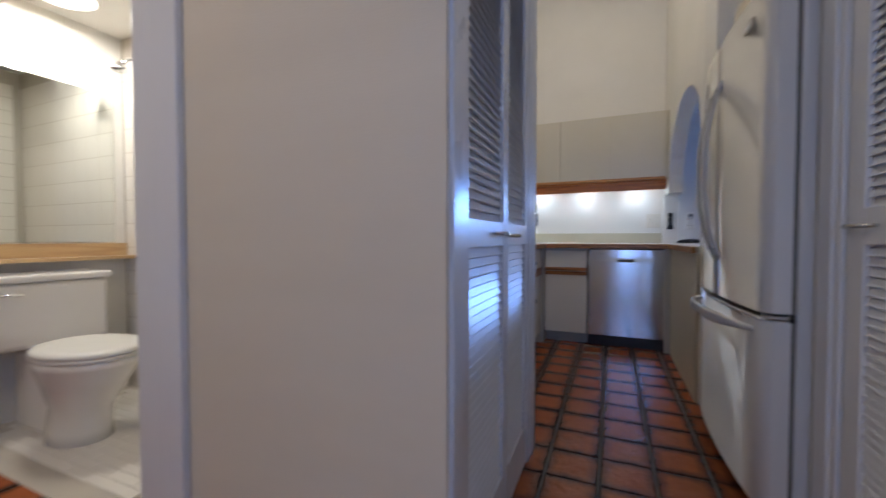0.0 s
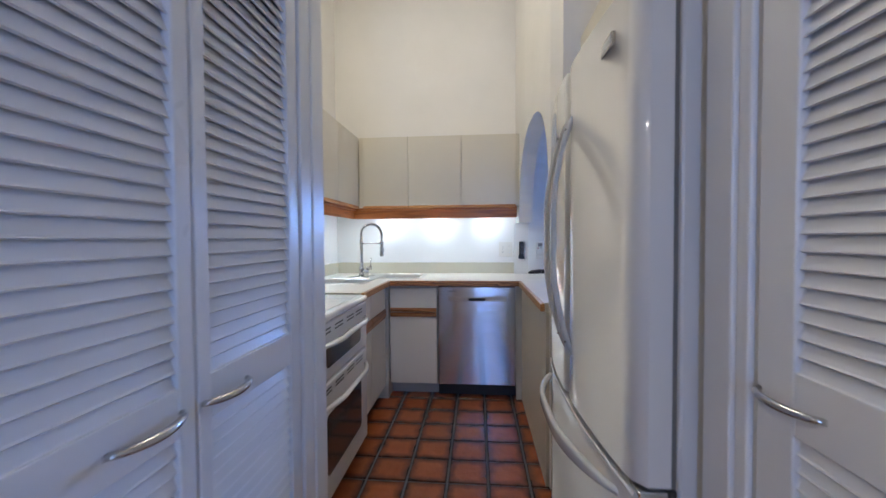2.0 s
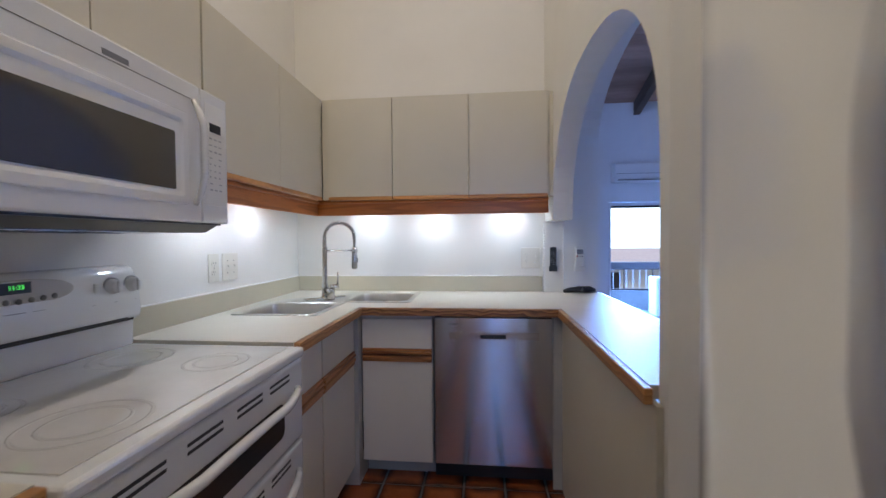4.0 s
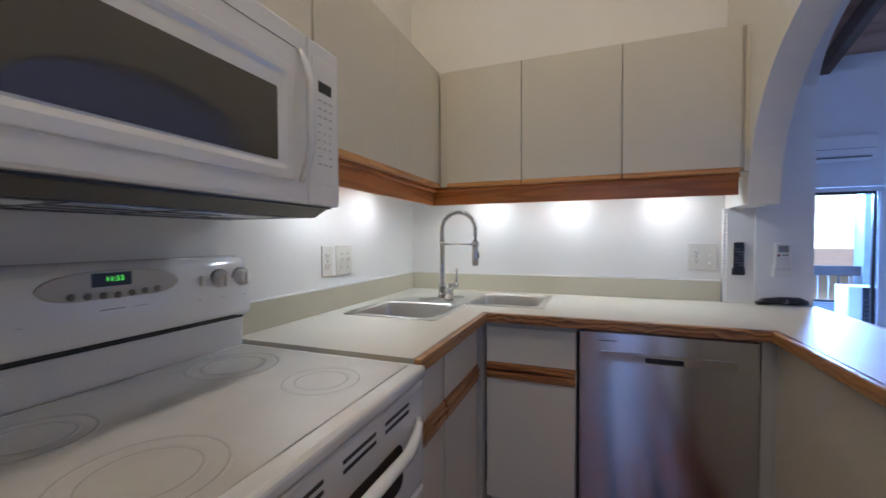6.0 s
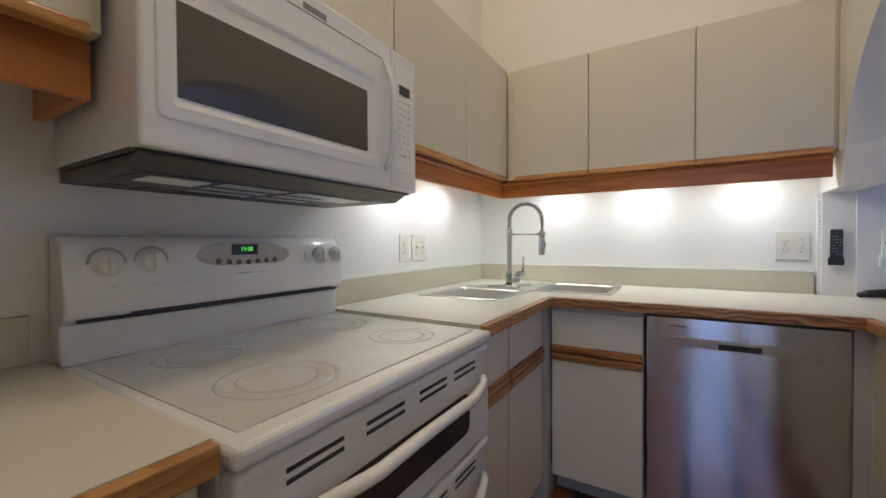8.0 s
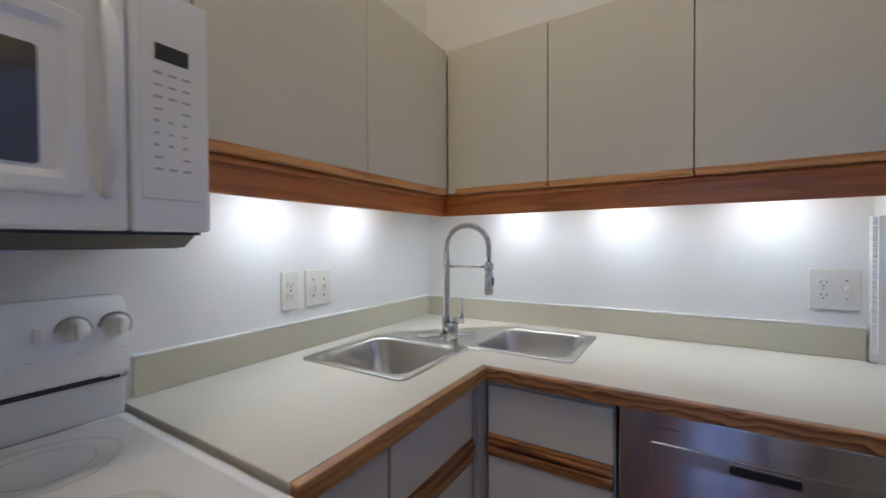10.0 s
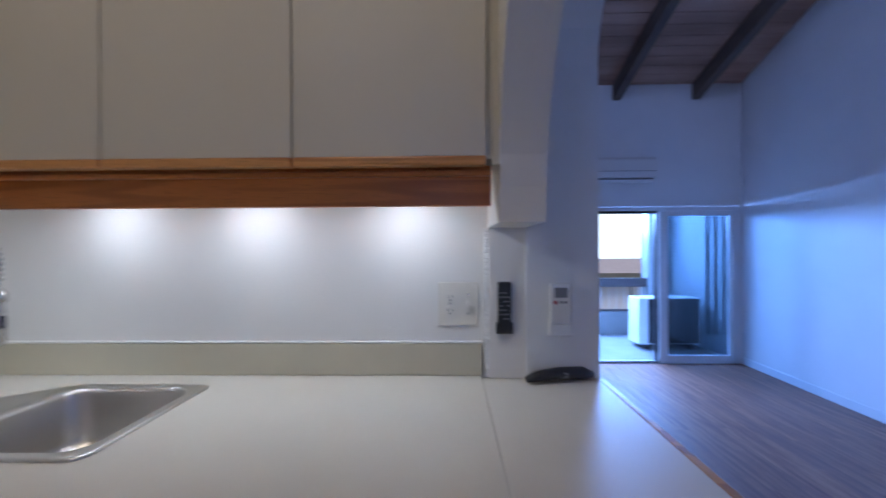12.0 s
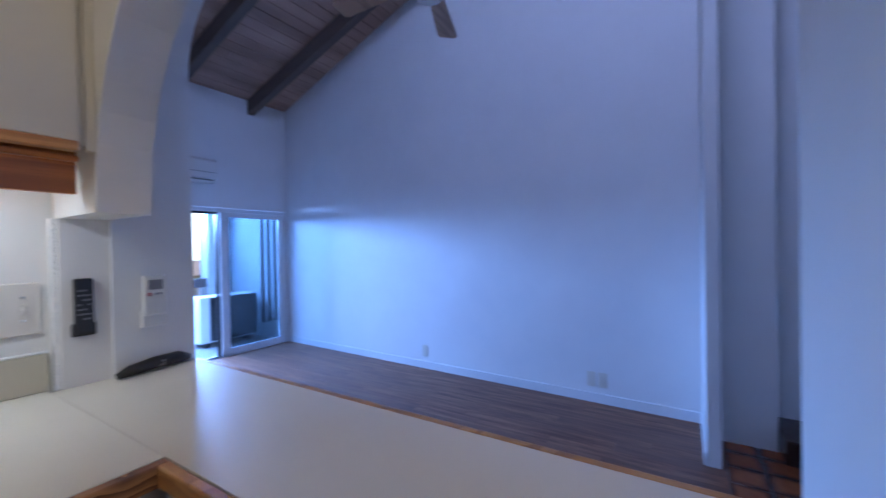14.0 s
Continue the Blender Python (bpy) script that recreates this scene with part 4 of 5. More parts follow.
        part("oven_window", bm, OVEN_GLASS, d, "dark oven glass")
        for cy in (2.60, 2.765, 2.93, 3.08):
            for cz in (0.024, 0.041):
                part("vent_slot", B(-0.2508, -0.2485, cy - 0.055, cy + 0.055, z1 - cz - 0.007, z1 - cz), DARK, d, "dark vent slot")
        hz = z1 - 0.078
        pts = [(-0.246 + 0.050 * min(1.0, 4.2 * min(k, 24 - k) / 24) ** 0.7, y0 + 0.05 + (y1 - y0 - 0.10) * k / 24, hz - 0.010 + 0.010 * math.sin(math.pi * k / 24)) for k in range(25)]
        part("handle", T(pts, [0.013 if 2 < k < 22 else 0.011 for k in range(25)], 14), ENAMEL, d, "bowed white bar handle")


range_cooker()


def microwave():
    y0, y1, z0, z1, xf = 2.48, 3.242, 1.311, 1.738, -0.512
    m = thing("microwave", "white over-the-range microwave with dark window", "microwave", (-0.72, 2.86, z0))
    part("body", B(XL + 0.002, -0.560, y0 + 0.006, y1 - 0.006, z0 + 0.012, z1, bev=0.003), ENAMEL, m)
    ys = 3.115
    d = part("door", B(-0.5595, xf, y0, ys - 0.001, z0 + 0.008, z1, bev=0.007, seg=3), ENAMEL, m, "white microwave door")
    bm = bmesh.new()
    rings = [[(x, y, z) for y, z in rounded((2.502 + 3.065) / 2, 1.505, 0.563 - i, 0.275 - i, max(0.016 - i / 8, 0.007))] for x, i in ((xf - 0.001, 0.0), (xf + 0.0032, 0.006), (xf + 0.0038, 0.012), (xf + 0.0038, 0.050), (xf + 0.0003, 0.074))]
    loft(bm, rings, cap=(True, False), smooth=False)
    part("window_frame", bm, ENAMEL, d, "raised white window frame")
    bm = bmesh.new()
    prism(bm, rounded((2.532 + 3.01) / 2, 1.492, 0.478, 0.165, 0.006), "x", xf + 0.0002, xf + 0.0014)
    part("window", bm, MICRO_GLASS, d, "dark door glass")
    pts = [(xf + 0.001 + 0.034 * min(1.0, math.sin(math.pi * k / 22) * 1.3) ** 0.8, 3.084, 1.372 + 0.315 * k / 22) for k in range(23)]
    part("handle", strap(pts, [0.014 + 0.010 * min(1.0, 6 * min(k, 22 - k) / 22) for k in range(23)], 0.013, Vector((0, 1, 0))), ENAMEL, d, "bowed white strap handle")
    part("top_seam", B(xf - 0.0005, xf + 0.0008, y0 + 0.018, ys - 0.012, 1.6865, 1.6885), GASKET, d, "thin groove under the top vent panel")
    c = part("control_panel", B(-0.5595, xf, ys + 0.001, y1, z0 + 0.008, z1, bev=0.007, seg=3), ENAMEL, m, "white control panel")
    part("panel_inlay", B(xf - 0.0005, xf + 0.0015, ys + 0.016, y1 - 0.014, 1.375, 1.70, bev=0.001), WHITE_PLASTIC, c)
    part("display", B(xf + 0.0016, xf + 0.0024, 3.152, 3.205, 1.612, 1.640), DARK, c, "dark display")
    keys = []
    for row in range(9):
        for col in range(3):
            if row in (3, 7) and col == 1:
                continue
            yy, zz = 3.150 + 0.022 * col, 1.588 - 0.0205 * row
            keys.append((xf + 0.0014, xf + 0.0021, yy, yy + (0.013 if row not in (4, 5, 6) else 0.007), zz, zz + (0.0035 if row % 2 else 0.0045)))
    part("key_print", boxes(*keys), KEY_PRINT, c, "small grey key legends")
    part("badge", B(xf, xf + 0.0012, 2.800, 2.868, 1.694, 1.708), PRINT, d)
    zb = z0 - 0.020
    part("shadow_gap", B(-0.90, -0.538, y0 + 0.006, y1 - 0.006, z0 + 0.003, z0 + 0.0115), DARK, m)
    bm = bmesh.new()
    prism(bm, [(-0.915, z0 + 0.0025), (-0.548, z0 + 0.0025), (-0.590, zb), (-0.915, zb)], "y", y0 + 0.010, y1 - 0.010, bev=0.002)
    u = part("underside", bm, GREY_METAL, m, "grey vented underside with sloped lip")
    part("edge_strip", boxes((-0.600, -0.594, y0 + 0.02, y1 - 0.02, zb - 0.0015, zb - 0.0002), (-0.908, -0.900, y0 + 0.02, y1 - 0.02, zb - 0.0015, zb - 0.0002)), DARK, u)
    for a in (2.60, 3.06):
        part("lamp_frame", B(-0.735, -0.615, a - 0.085, a + 0.085, zb - 0.0015, zb - 0.0002), DARK, u)
        part("lamp_lens", B(-0.715, -0.635, a - 0.055, a + 0.055, zb - 0.004, zb - 0.0016), WHITE_PLASTIC, u)
    for a in (2.76, 2.95):
        part("grease_filter", B(-0.84, -0.612, a - 0.083, a + 0.083, zb - 0.003, zb - 0.0002), NICKEL, u, "mesh grease filter")
        for q in range(3):
            part("filter_rib", B(-0.83 + 0.07 * q, -0.822 + 0.07 * q, a - 0.078, a + 0.078, zb - 0.0042, zb - 0.0031), DARK, u)
    for k in range(10):
        part("vent_bar", B(-0.89, -0.83, y0 + 0.06 + 0.065 * k, y0 + 0.10 + 0.065 * k, zb - 0.0015, zb - 0.0002), DARK, u)


microwave()


def sink():
    s = thing("sink", "stainless steel corner sink with two bowls", "sink", (-0.45, 4.1, CT - 0.17))
    # rim plate, an L with a slanted faucet deck
    zr = CT + 0.005
    bm = bmesh.new()
    prism(bm, [(-0.826, 4.062), (-0.412, 4.062), (-0.412, 4.485), (-0.455, 4.485), (-0.50, 4.44), (-0.79, 4.17)], "z", CT + 0.0004, zr - 0.0006)
    part("faucet_deck", bm, SINK_STEEL, s, "steel deck between the bowls")
    for cx, cy, w, d in ((-0.616, 3.8875, 0.368, 0.341), (-0.241, 4.291, 0.338, 0.348)):
        bm = bmesh.new()
        rings = []
        for z, i, r in ((CT + 0.0004, -0.060, 0.03), (zr - 0.0015, -0.060, 0.03), (zr + 0.0008, -0.054, 0.03), (zr - 0.0002, -0.040, 0.035), (zr - 0.0002, -0.008, 0.055), (zr - 0.002, -0.001, 0.055), (zr - 0.010, 0.006, 0.055), (CT - 0.12, 0.024, 0.055), (CT - 0.148, 0.040, 0.06), (CT - 0.158, 0.075, 0.06), (CT - 0.163, 0.12, 0.06), (CT - 0.166, 0.20, 0.05), (CT - 0.168, 0.26, 0.03)):
            rings.append([(x, y, z) for x, y in rounded(cx, cy, w - i, d - i, min(r, (d - i) / 2 - 0.005), 6)])
        loft(bm, rings, cap=(False, True))
        for f in bm.faces:
            f.normal_flip()
            f.smooth = True
        b = part("bowl", bm, SINK_STEEL, s, "deep brushed steel bowl")
        part("drain", L([(0.0, CT - 0.1665), (0.030, CT - 0.1665), (0.042, CT - 0.1645), (0.045, CT - 0.1670)], (cx, cy, 0), 28), CHROME, b)


sink()


def faucet():
    bx, by = -0.572, 4.205
    f = thing("faucet", "brushed steel spring-neck pull-down kitchen faucet", "faucet", (bx, by, CT + 0.005))
    ux, uy = 0.935, 0.355
    part("base_plate", L([(0.0, CT + 0.005), (0.030, CT + 0.005), (0.028, CT + 0.012), (0.0, CT + 0.012)], (bx, by, 0)), NICKEL, f)
    bm = bmesh.new()
    prism(bm, rounded(0, 0, 0.25, 0.05, 0.022), "z", CT + 0.0046, CT + 0.0095, bev=0.0015)
    bmesh.ops.transform(bm, matrix=pose(bx, by, 0, 0, 0, 43), verts=bm.verts)
    part("deck_plate", bm, CHROME, f, "polished deck plate")
    part("riser", L([(0.020, CT + 0.006), (0.020, CT + 0.085), (0.0145, CT + 0.092), (0.0145, CT + 0.285), (0.017, CT + 0.288), (0.017, CT + 0.305), (0.012, CT + 0.31)], (bx, by, 0), 24), NICKEL, f)
    body = part("valve_body", T([(bx + 0.01, by - 0.01, CT + 0.055), (bx + 0.05, by - 0.045, CT + 0.055), (bx + 0.052, by - 0.047, CT + 0.055)], 0.017, 20), NICKEL, f)
    part("valve_post", L([(0.0, CT + 0.005), (0.0225, CT + 0.005), (0.0225, CT + 0.066), (0.019, CT + 0.070), (0, CT + 0.070)], (bx + 0.055, by - 0.05, 0), 24), NICKEL, f)
    part("lever_hub", T([(bx + 0.055, by - 0.05, CT + 0.078), (bx + 0.095, by - 0.028, CT + 0.082)], 0.014, 16), NICKEL, body)
    part("lever", T([(bx + 0.088, by - 0.03, CT + 0.088), (bx + 0.090, by - 0.029, CT + 0.165)], [0.0055, 0.0045], 10), NICKEL, body)
    D = 0.172
    path = []
    zs = CT + 0.308
    for k in range(9):
        path.append(Vector((bx, by, zs + 0.055 * k / 8)))
    for k in range(1, 25):
        a = math.pi * k / 24
        q = D / 2 * (1 - math.cos(a))
        path.append(Vector((bx + ux * q, by + uy * q, zs + 0.055 + D / 2 * 1.02 * math.sin(a))))
    for k in range(1, 8):
        path.append(Vector((bx + ux * D, by + uy * D, zs + 0.055 - 0.085 * k / 7)))
    part("hose", T(path, 0.0065, 10), GASKET, f, "dark inner hose")
    coil, turns = [], 36
    total = len(path) - 1
    side0 = Vector((-uy, ux, 0))
    steps = turns * 10
    cut = total * 0.90
    for k in range(steps + 1):
        u = cut * k / steps
        i = min(int(u), total - 1)
        p = path[i].lerp(path[i + 1], u - i)
        d = (path[i + 1] - path[i]).normalized()
        nrm = side0.cross(d).normalized()
        a = 2 * math.pi * k / 10
        coil.append(p + 0.0118 * (math.cos(a) * side0 + math.sin(a) * nrm))
    part("spring", T(coil, 0.0027, 6), CHROME, f, "steel coil spring")
    ex, ey = bx + ux * D, by + uy * D
    part("spray_head", L([(0.008, zs + 0.0), (0.015, zs - 0.006), (0.015, zs - 0.045), (0.0175, zs - 0.055), (0.0175, zs - 0.125), (0.014, zs - 0.134), (0.0, zs - 0.134)], (ex, ey, 0), 24), NICKEL, f, "pull-down spray head")
    part("holder_arm", T([(bx, by, zs - 0.022), (ex, ey, zs - 0.022)], 0.0048, 10), NICKEL, f)
    part("holder_ring", L([(0.0185, zs - 0.034), (0.020, zs - 0.032), (0.020, zs - 0.012), (0.0185, zs - 0.010)], (ex, ey, 0), 24), NICKEL, f)
    part("spray_button", B(ex + 0.012, ex + 0.020, ey - 0.006, ey + 0.006, zs - 0.095, zs - 0.065, bev=0.002), DARK, f)


faucet()


# ---- wall plates and small things ----
def wall_plate(x, y, z, w, face, label, toggles, sockets):
    """face 'y': on a wall that faces -y; face 'x': on a wall that faces +x."""
    p = thing("switch_plate", label, "wall plate", (x, y, z))
    m = pose(x, y, z) if face == "y" else pose(x, y, z, 0, 0, 90)
    if face == "-x":
        m = pose(x, y, z, 0, 0, -90)

    def put(name, bm, material, parent, lab=""):
        bmesh.ops.transform(bm, matrix=m, verts=bm.verts)
        return part(name, bm, material, parent, lab)
    put("cover", B(-w / 2, w / 2, -0.006, 0, -0.068, 0.068, bev=0.003), PLATE, p)
    for sx in sockets:
        for sz in (0.021, -0.021):
            bm = bmesh.new()
            prism(bm, [(sx + a, sz + b) for a, b in rounded(0, 0, 0.034, 0.028, 0.011)], "y", -0.0085, -0.0055)
            s = put("socket", bm, PLATE, p)
            put("slots", boxes((sx - 0.008, sx - 0.006, -0.0092, -0.0083, sz - 0.001, sz + 0.007), (sx + 0.006, sx + 0.008, -0.0092, -0.0083, sz - 0.001, sz + 0.006), (sx - 0.002, sx + 0.002, -0.0092, -0.0083, sz - 0.010, sz - 0.006)), DARK, s)
    for sx in toggles:
        s = put("switch_slot", B(sx - 0.006, sx + 0.006, -0.0075, -0.0055, -0.013, 0.013, bev=0.001), PLATE, p)
        put("toggle", B(sx - 0.004, sx + 0.004, -0.018, -0.0074, -0.002, 0.010, bev=0.002), PLATE, s)
    for sx in list(toggles) + list(sockets):
        for zz in ((0.030, -0.030) if sx in toggles else (0.0,)):
            put("screw", B(sx - 0.003, sx + 0.003, -0.0068, -0.0058, zz - 0.003, zz + 0.003), NICKEL, p)
    return p


wall_plate(0.672, YB - 0.0005, 1.136, 0.124, "y", "white double wall plate with outlet and switch", [0.03], [-0.026])
wall_plate(XL + 0.0005, 3.728, 1.133, 0.074, "x", "white outlet plate above the worktop", [], [0.0])
wall_plate(XL + 0.0005, 3.852, 1.133, 0.122, "x", "white double switch plate above the worktop", [-0.025, 0.025], [])
wall_plate(wall_x(5.80) - 0.0005, 5.80, 0.03, 0.074, "-x", "white outlet plate on the living room wall", [], [0.0])
wall_plate(wall_x(3.80) - 0.0005, 3.80, 0.03, 0.074, "-x", "white outlet plate on the living room wall", [], [0.0])
wall_plate(wall_x(3.90) - 0.0005, 3.90, 0.03, 0.074, "-x", "blank white plate on the living room wall", [], [])

r = thing("remote_control", "black remote control in its wall holder", "remote control", (0.811, 4.57, 1.05))
part("body", B(0.791, 0.832, 4.556, 4.5735, 1.055, 1.208, bev=0.005), DARK, r)
part("holder", B(0.786, 0.837, 4.560, 4.5775, 1.050, 1.085, bev=0.003), DARK, r)
for k in range(7):
    for q in range(3):
        if (k + q) % 4:
            part("button", B(0.797 + 0.011 * q, 0.804 + 0.011 * q, 4.5545, 4.5562, 1.095 + 0.013 * k, 1.0995 + 0.013 * k, bev=0.0006), PRINT, r)
r = thing("air_conditioner_control", "cream wall controller with small grey display", "remote control", (0.975, 4.56, 1.05))
part("body", B(0.944, 1.006, 4.540, 4.5575, 1.082, 1.205, bev=0.005), WHITE_PLASTIC, r)
part("holder", B(0.941, 1.009, 4.546, 4.5625, 1.048, 1.100, bev=0.003), WHITE_PLASTIC, r)
part("display", B(0.956, 0.994, 4.5388, 4.5402, 1.162, 1.192), PRINT, r, "grey display")
part("button", L([(0.002, 4.538), (0.006, 4.5385), (0.006, 4.5402)], (0.958, 0, 1.148), 14, "y"), flat("red_button", (0.35, 0.04, 0.05), 0.4), r, "red button")
part("button", boxes((0.972, 0.980, 4.5388, 4.5402, 1.145, 1.152), (0.984, 0.992, 4.5388, 4.5402, 1.145, 1.152)), PRINT, r)
h = thing("handset", "black cordless handset lying on the worktop", "handset", (0.97, 4.545, CT))
part("body", T([(0.868, 4.520, CT + 0.012), (0.90, 4.527, CT + 0.019), (0.97, 4.540, CT + 0.024), (1.04, 4.550, CT + 0.023), (1.072, 4.553, CT + 0.016)], [0.010, 0.017, 0.020, 0.020, 0.010], 14, 0.9), DARK, h)
part("keypad", B(0.93, 0.99, 4.522, 4.5265, CT + 0.014, CT + 0.030, bev=0.001), PRINT, h)

# ---- hall: louvred doors ----
def slat_mesh(width):
    bm = bmesh.new()
    # a thin blade with rounded long edges, tilted: outer edge low
    prism(bm, [(-0.0062, 0.0168), (-0.0040, 0.0185), (0.0078, -0.0110), (0.0102, -0.0138), (0.0078, -0.0160), (-0.0060, 0.0128)], "y", -width / 2, width / 2)
    return meshed("slat", bm, DOOR_PAINT)


def bifold(x, y0, y1, side, handle_y, base_label, st0, st1, rail0, rail1, pull_z=0.97):
    """Two leaves of one louvred door pair leaf; side +1: it faces +x, -1: it faces -x."""
    d = thing("louvred_door", base_label, "door", (x, (y0 + y1) / 2, 0.012), "louvred closet doors")
    xb = x - 0.030 * side
    lo, hi = min(x, xb), max(x, xb)
    zt = 2.035
    bm = boxes((lo, hi, y0 + 0.002, y0 + st0, 0.012, zt), (lo, hi, y1 - st1, y1 - 0.002, 0.012, zt), bev=0.003)
    for z0, z1 in ((0.012, 0.17), (rail0, rail1), (1.955, zt)):
        box(bm, lo + 0.0012, hi - 0.0012, y0 + st0, y1 - st1, z0, z1, bev=0.002)
    leaf = part("leaf_frame", bm, DOOR_PAINT, d, "glossy white stiles and rails")
    w = y1 - y0 - st0 - st1
    me = slat_mesh(w + 0.004)
    for a, b in ((0.17, rail0), (rail1, 1.955)):
        n = round((b - a) / 0.0253)
        for k in range(n):
            s = new("slat", me)
            s.parent = leaf
            s.matrix_basis = pose(xb + 0.015 * side, (y0 + st0 + y1 - st1) / 2, a + (b - a) * (k + 0.5) / n, 0, 0, 0 if side > 0 else 180)
    if handle_y:
        pts = [(x + side * (0.002 + 0.026 * math.sin(math.pi * k / 12) ** 0.6), handle_y - 0.062 + 0.124 * k / 12, pull_z) for k in range(13)]
        part("handle", T(pts, [0.0045 + 0.0025 * math.sin(math.pi * k / 12) for k in range(13)], 10), NICKEL, d, "small bowed nickel pull")
    return d


bifold(-0.034, 1.088, 1.527, 1, 1.430, "white louvred closet door beside the kitchen", 0.068, 0.036, 0.938, 1.014, 0.978)
bifold(-0.034, 1.529, 1.898, 1, 1.598, "white louvred closet door beside the kitchen", 0.034, 0.052, 0.938, 1.014, 0.972)
bifold(0.871, 1.072, 1.629, -1, 1.556, "white louvred closet door facing the hall", 0.066, 0.078, 0.946, 1.040, 0.993)
bifold(0.871, 0.500, 1.069, -1, 0, "white louvred closet door facing the hall", 0.062, 0.062, 0.946, 1.040)
setting("trim_closet", boxes((-0.060, -0.008, 0.984, 1.036, 0, 2.10), (-0.060, -0.018, 1.0365, 1.085, 0, 2.10), (-0.072, -0.028, 1.901, 1.962, 0, 2.10), (-0.072, -0.024, 1.9625, 2.038, 0, 2.10), (-0.060, -0.016, 1.0855, 1.9005, 2.045, 2.10), bev=0.004), DOOR_PAINT, "white closet door casing")
setting("trim_closet_right", boxes((0.860, 0.8725, 1.632, 1.664, 0, 2.12), (0.852, 0.8725, 1.6645, 1.746, 0, 2.12), (0.852, 0.8725, 0.43, 0.497, 0, 2.12), (0.852, 0.8725, 0.497, 1.632, 2.045, 2.12), bev=0.004), DOOR_PAINT, "white closet door casing")

# ---- bathroom ----
t = thing("toilet", "white porcelain toilet with closed lid", "toilet", (-2.2, 1.35, 0))
bm = bmesh.new()
def oval(cx, cy, a, b, z, n=28, k=1.0):
    return [(cx + a * math.cos(2 * math.pi * i / n) * (1.0 if math.cos(2 * math.pi * i / n) > 0 else k), cy + b * math.sin(2 * math.pi * i / n), z) for i in range(n)]
loft(bm, [oval(-2.08, 1.35, 0.15, 0.115, 0.004), oval(-2.08, 1.35, 0.145, 0.11, 0.06), oval(-2.06, 1.35, 0.155, 0.105, 0.16), oval(-2.02, 1.35, 0.20, 0.14, 0.27), oval(-1.99, 1.35, 0.235, 0.178, 0.36), oval(-1.985, 1.35, 0.24, 0.185, 0.385), oval(-1.985, 1.35, 0.225, 0.17, 0.395)])
part("bowl", bm, PORCELAIN, t)
bm = bmesh.new()
loft(bm, [oval(-1.985, 1.35, 0.238, 0.182, 0.396), oval(-1.985, 1.35, 0.245, 0.188, 0.402), oval(-1.985, 1.35, 0.242, 0.186, 0.412)])
part("seat", bm, WHITE_PLASTIC, t)
bm = bmesh.new()
loft(bm, [oval(-1.985, 1.35, 0.240, 0.184, 0.4135), oval(-1.985, 1.35, 0.246, 0.189, 0.420), oval(-1.985, 1.35, 0.238, 0.182, 0.434), oval(-1.985, 1.35, 0.19, 0.14, 0.440)])
part("lid", bm, WHITE_PLASTIC, t)
tank = part("tank", B(-2.50, -2.285, 1.125, 1.575, 0.395, 0.700, bev=0.025, seg=3), PORCELAIN, t)
part("tank_lid", B(-2.51, -2.275, 1.115, 1.585, 0.7005, 0.735, bev=0.012, seg=3), PORCELAIN, t)
part("pedestal", B(-2.48, -2.15, 1.27, 1.43, 0.004, 0.395, bev=0.03, seg=3), PORCELAIN, t)
part("flush_lever", T([(-2.28, 1.17, 0.655), (-2.262, 1.17, 0.655), (-2.258, 1.235, 0.65)], 0.007, 10), CHROME, tank)
t.location, t.scale = (-2.2, 1.27, 0), (1.06, 1.06, 1.07)
sh = single("wall_shelf", boxes((-2.594, -2.47, 1.075, 1.757, 0.838, 0.858), (-2.594, -2.575, 1.075, 1.757, 0.858, 0.935), bev=0.002), SHELF_WOOD, "pale wooden shelf above the toilet", "shelf")
single("mirror", B(-2.594, -2.586, 1.075, 1.700, 0.940, 1.852, bev=0.0015), MIRROR, "large frameless wall mirror", "mirror")
s = thing("shower_head", "chrome shower head on a bent arm", "shower head", (-2.33, 1.75, 2.0))
part("arm", T([(-2.30, 1.762, 2.02), (-2.31, 1.70, 2.03), (-2.33, 1.64, 2.00), (-2.335, 1.62, 1.975)], 0.010, 12), CHROME, s)
part("head", L([(0.012, 1.985), (0.018, 1.965), (0.045, 1.945), (0.046, 1.935), (0.0, 1.934)], (-2.338, 1.612, 0), 28), CHROME, s)
part("flange", L([(0.0, 1.7595), (0.028, 1.7595), (0.024, 1.751), (0.0, 1.750)], (-2.30, 0, 2.02), 24, "y"), CHROME, s)
c = thing("ceiling_light", "round glowing ceiling light", "lamp", (-2.32, 1.35, 2.2))
part("ring", L([(0.15, 2.229), (0.15, 2.212), (0.135, 2.208), (0.135, 2.226)], (-2.32, 1.35, 0), 40), WHITE_PLASTIC, c)
part("diffuser", L([(0.134, 2.222), (0.134, 2.211), (0.10, 2.203), (0.0, 2.200)], (-2.32, 1.35, 0), 40), LAMP_GLOW, c, "glowing round diffuser")
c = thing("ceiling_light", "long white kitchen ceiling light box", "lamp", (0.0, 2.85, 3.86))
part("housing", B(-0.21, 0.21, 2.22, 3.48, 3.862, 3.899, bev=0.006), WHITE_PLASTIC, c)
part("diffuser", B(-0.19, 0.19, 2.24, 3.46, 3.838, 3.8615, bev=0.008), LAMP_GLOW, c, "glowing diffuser")

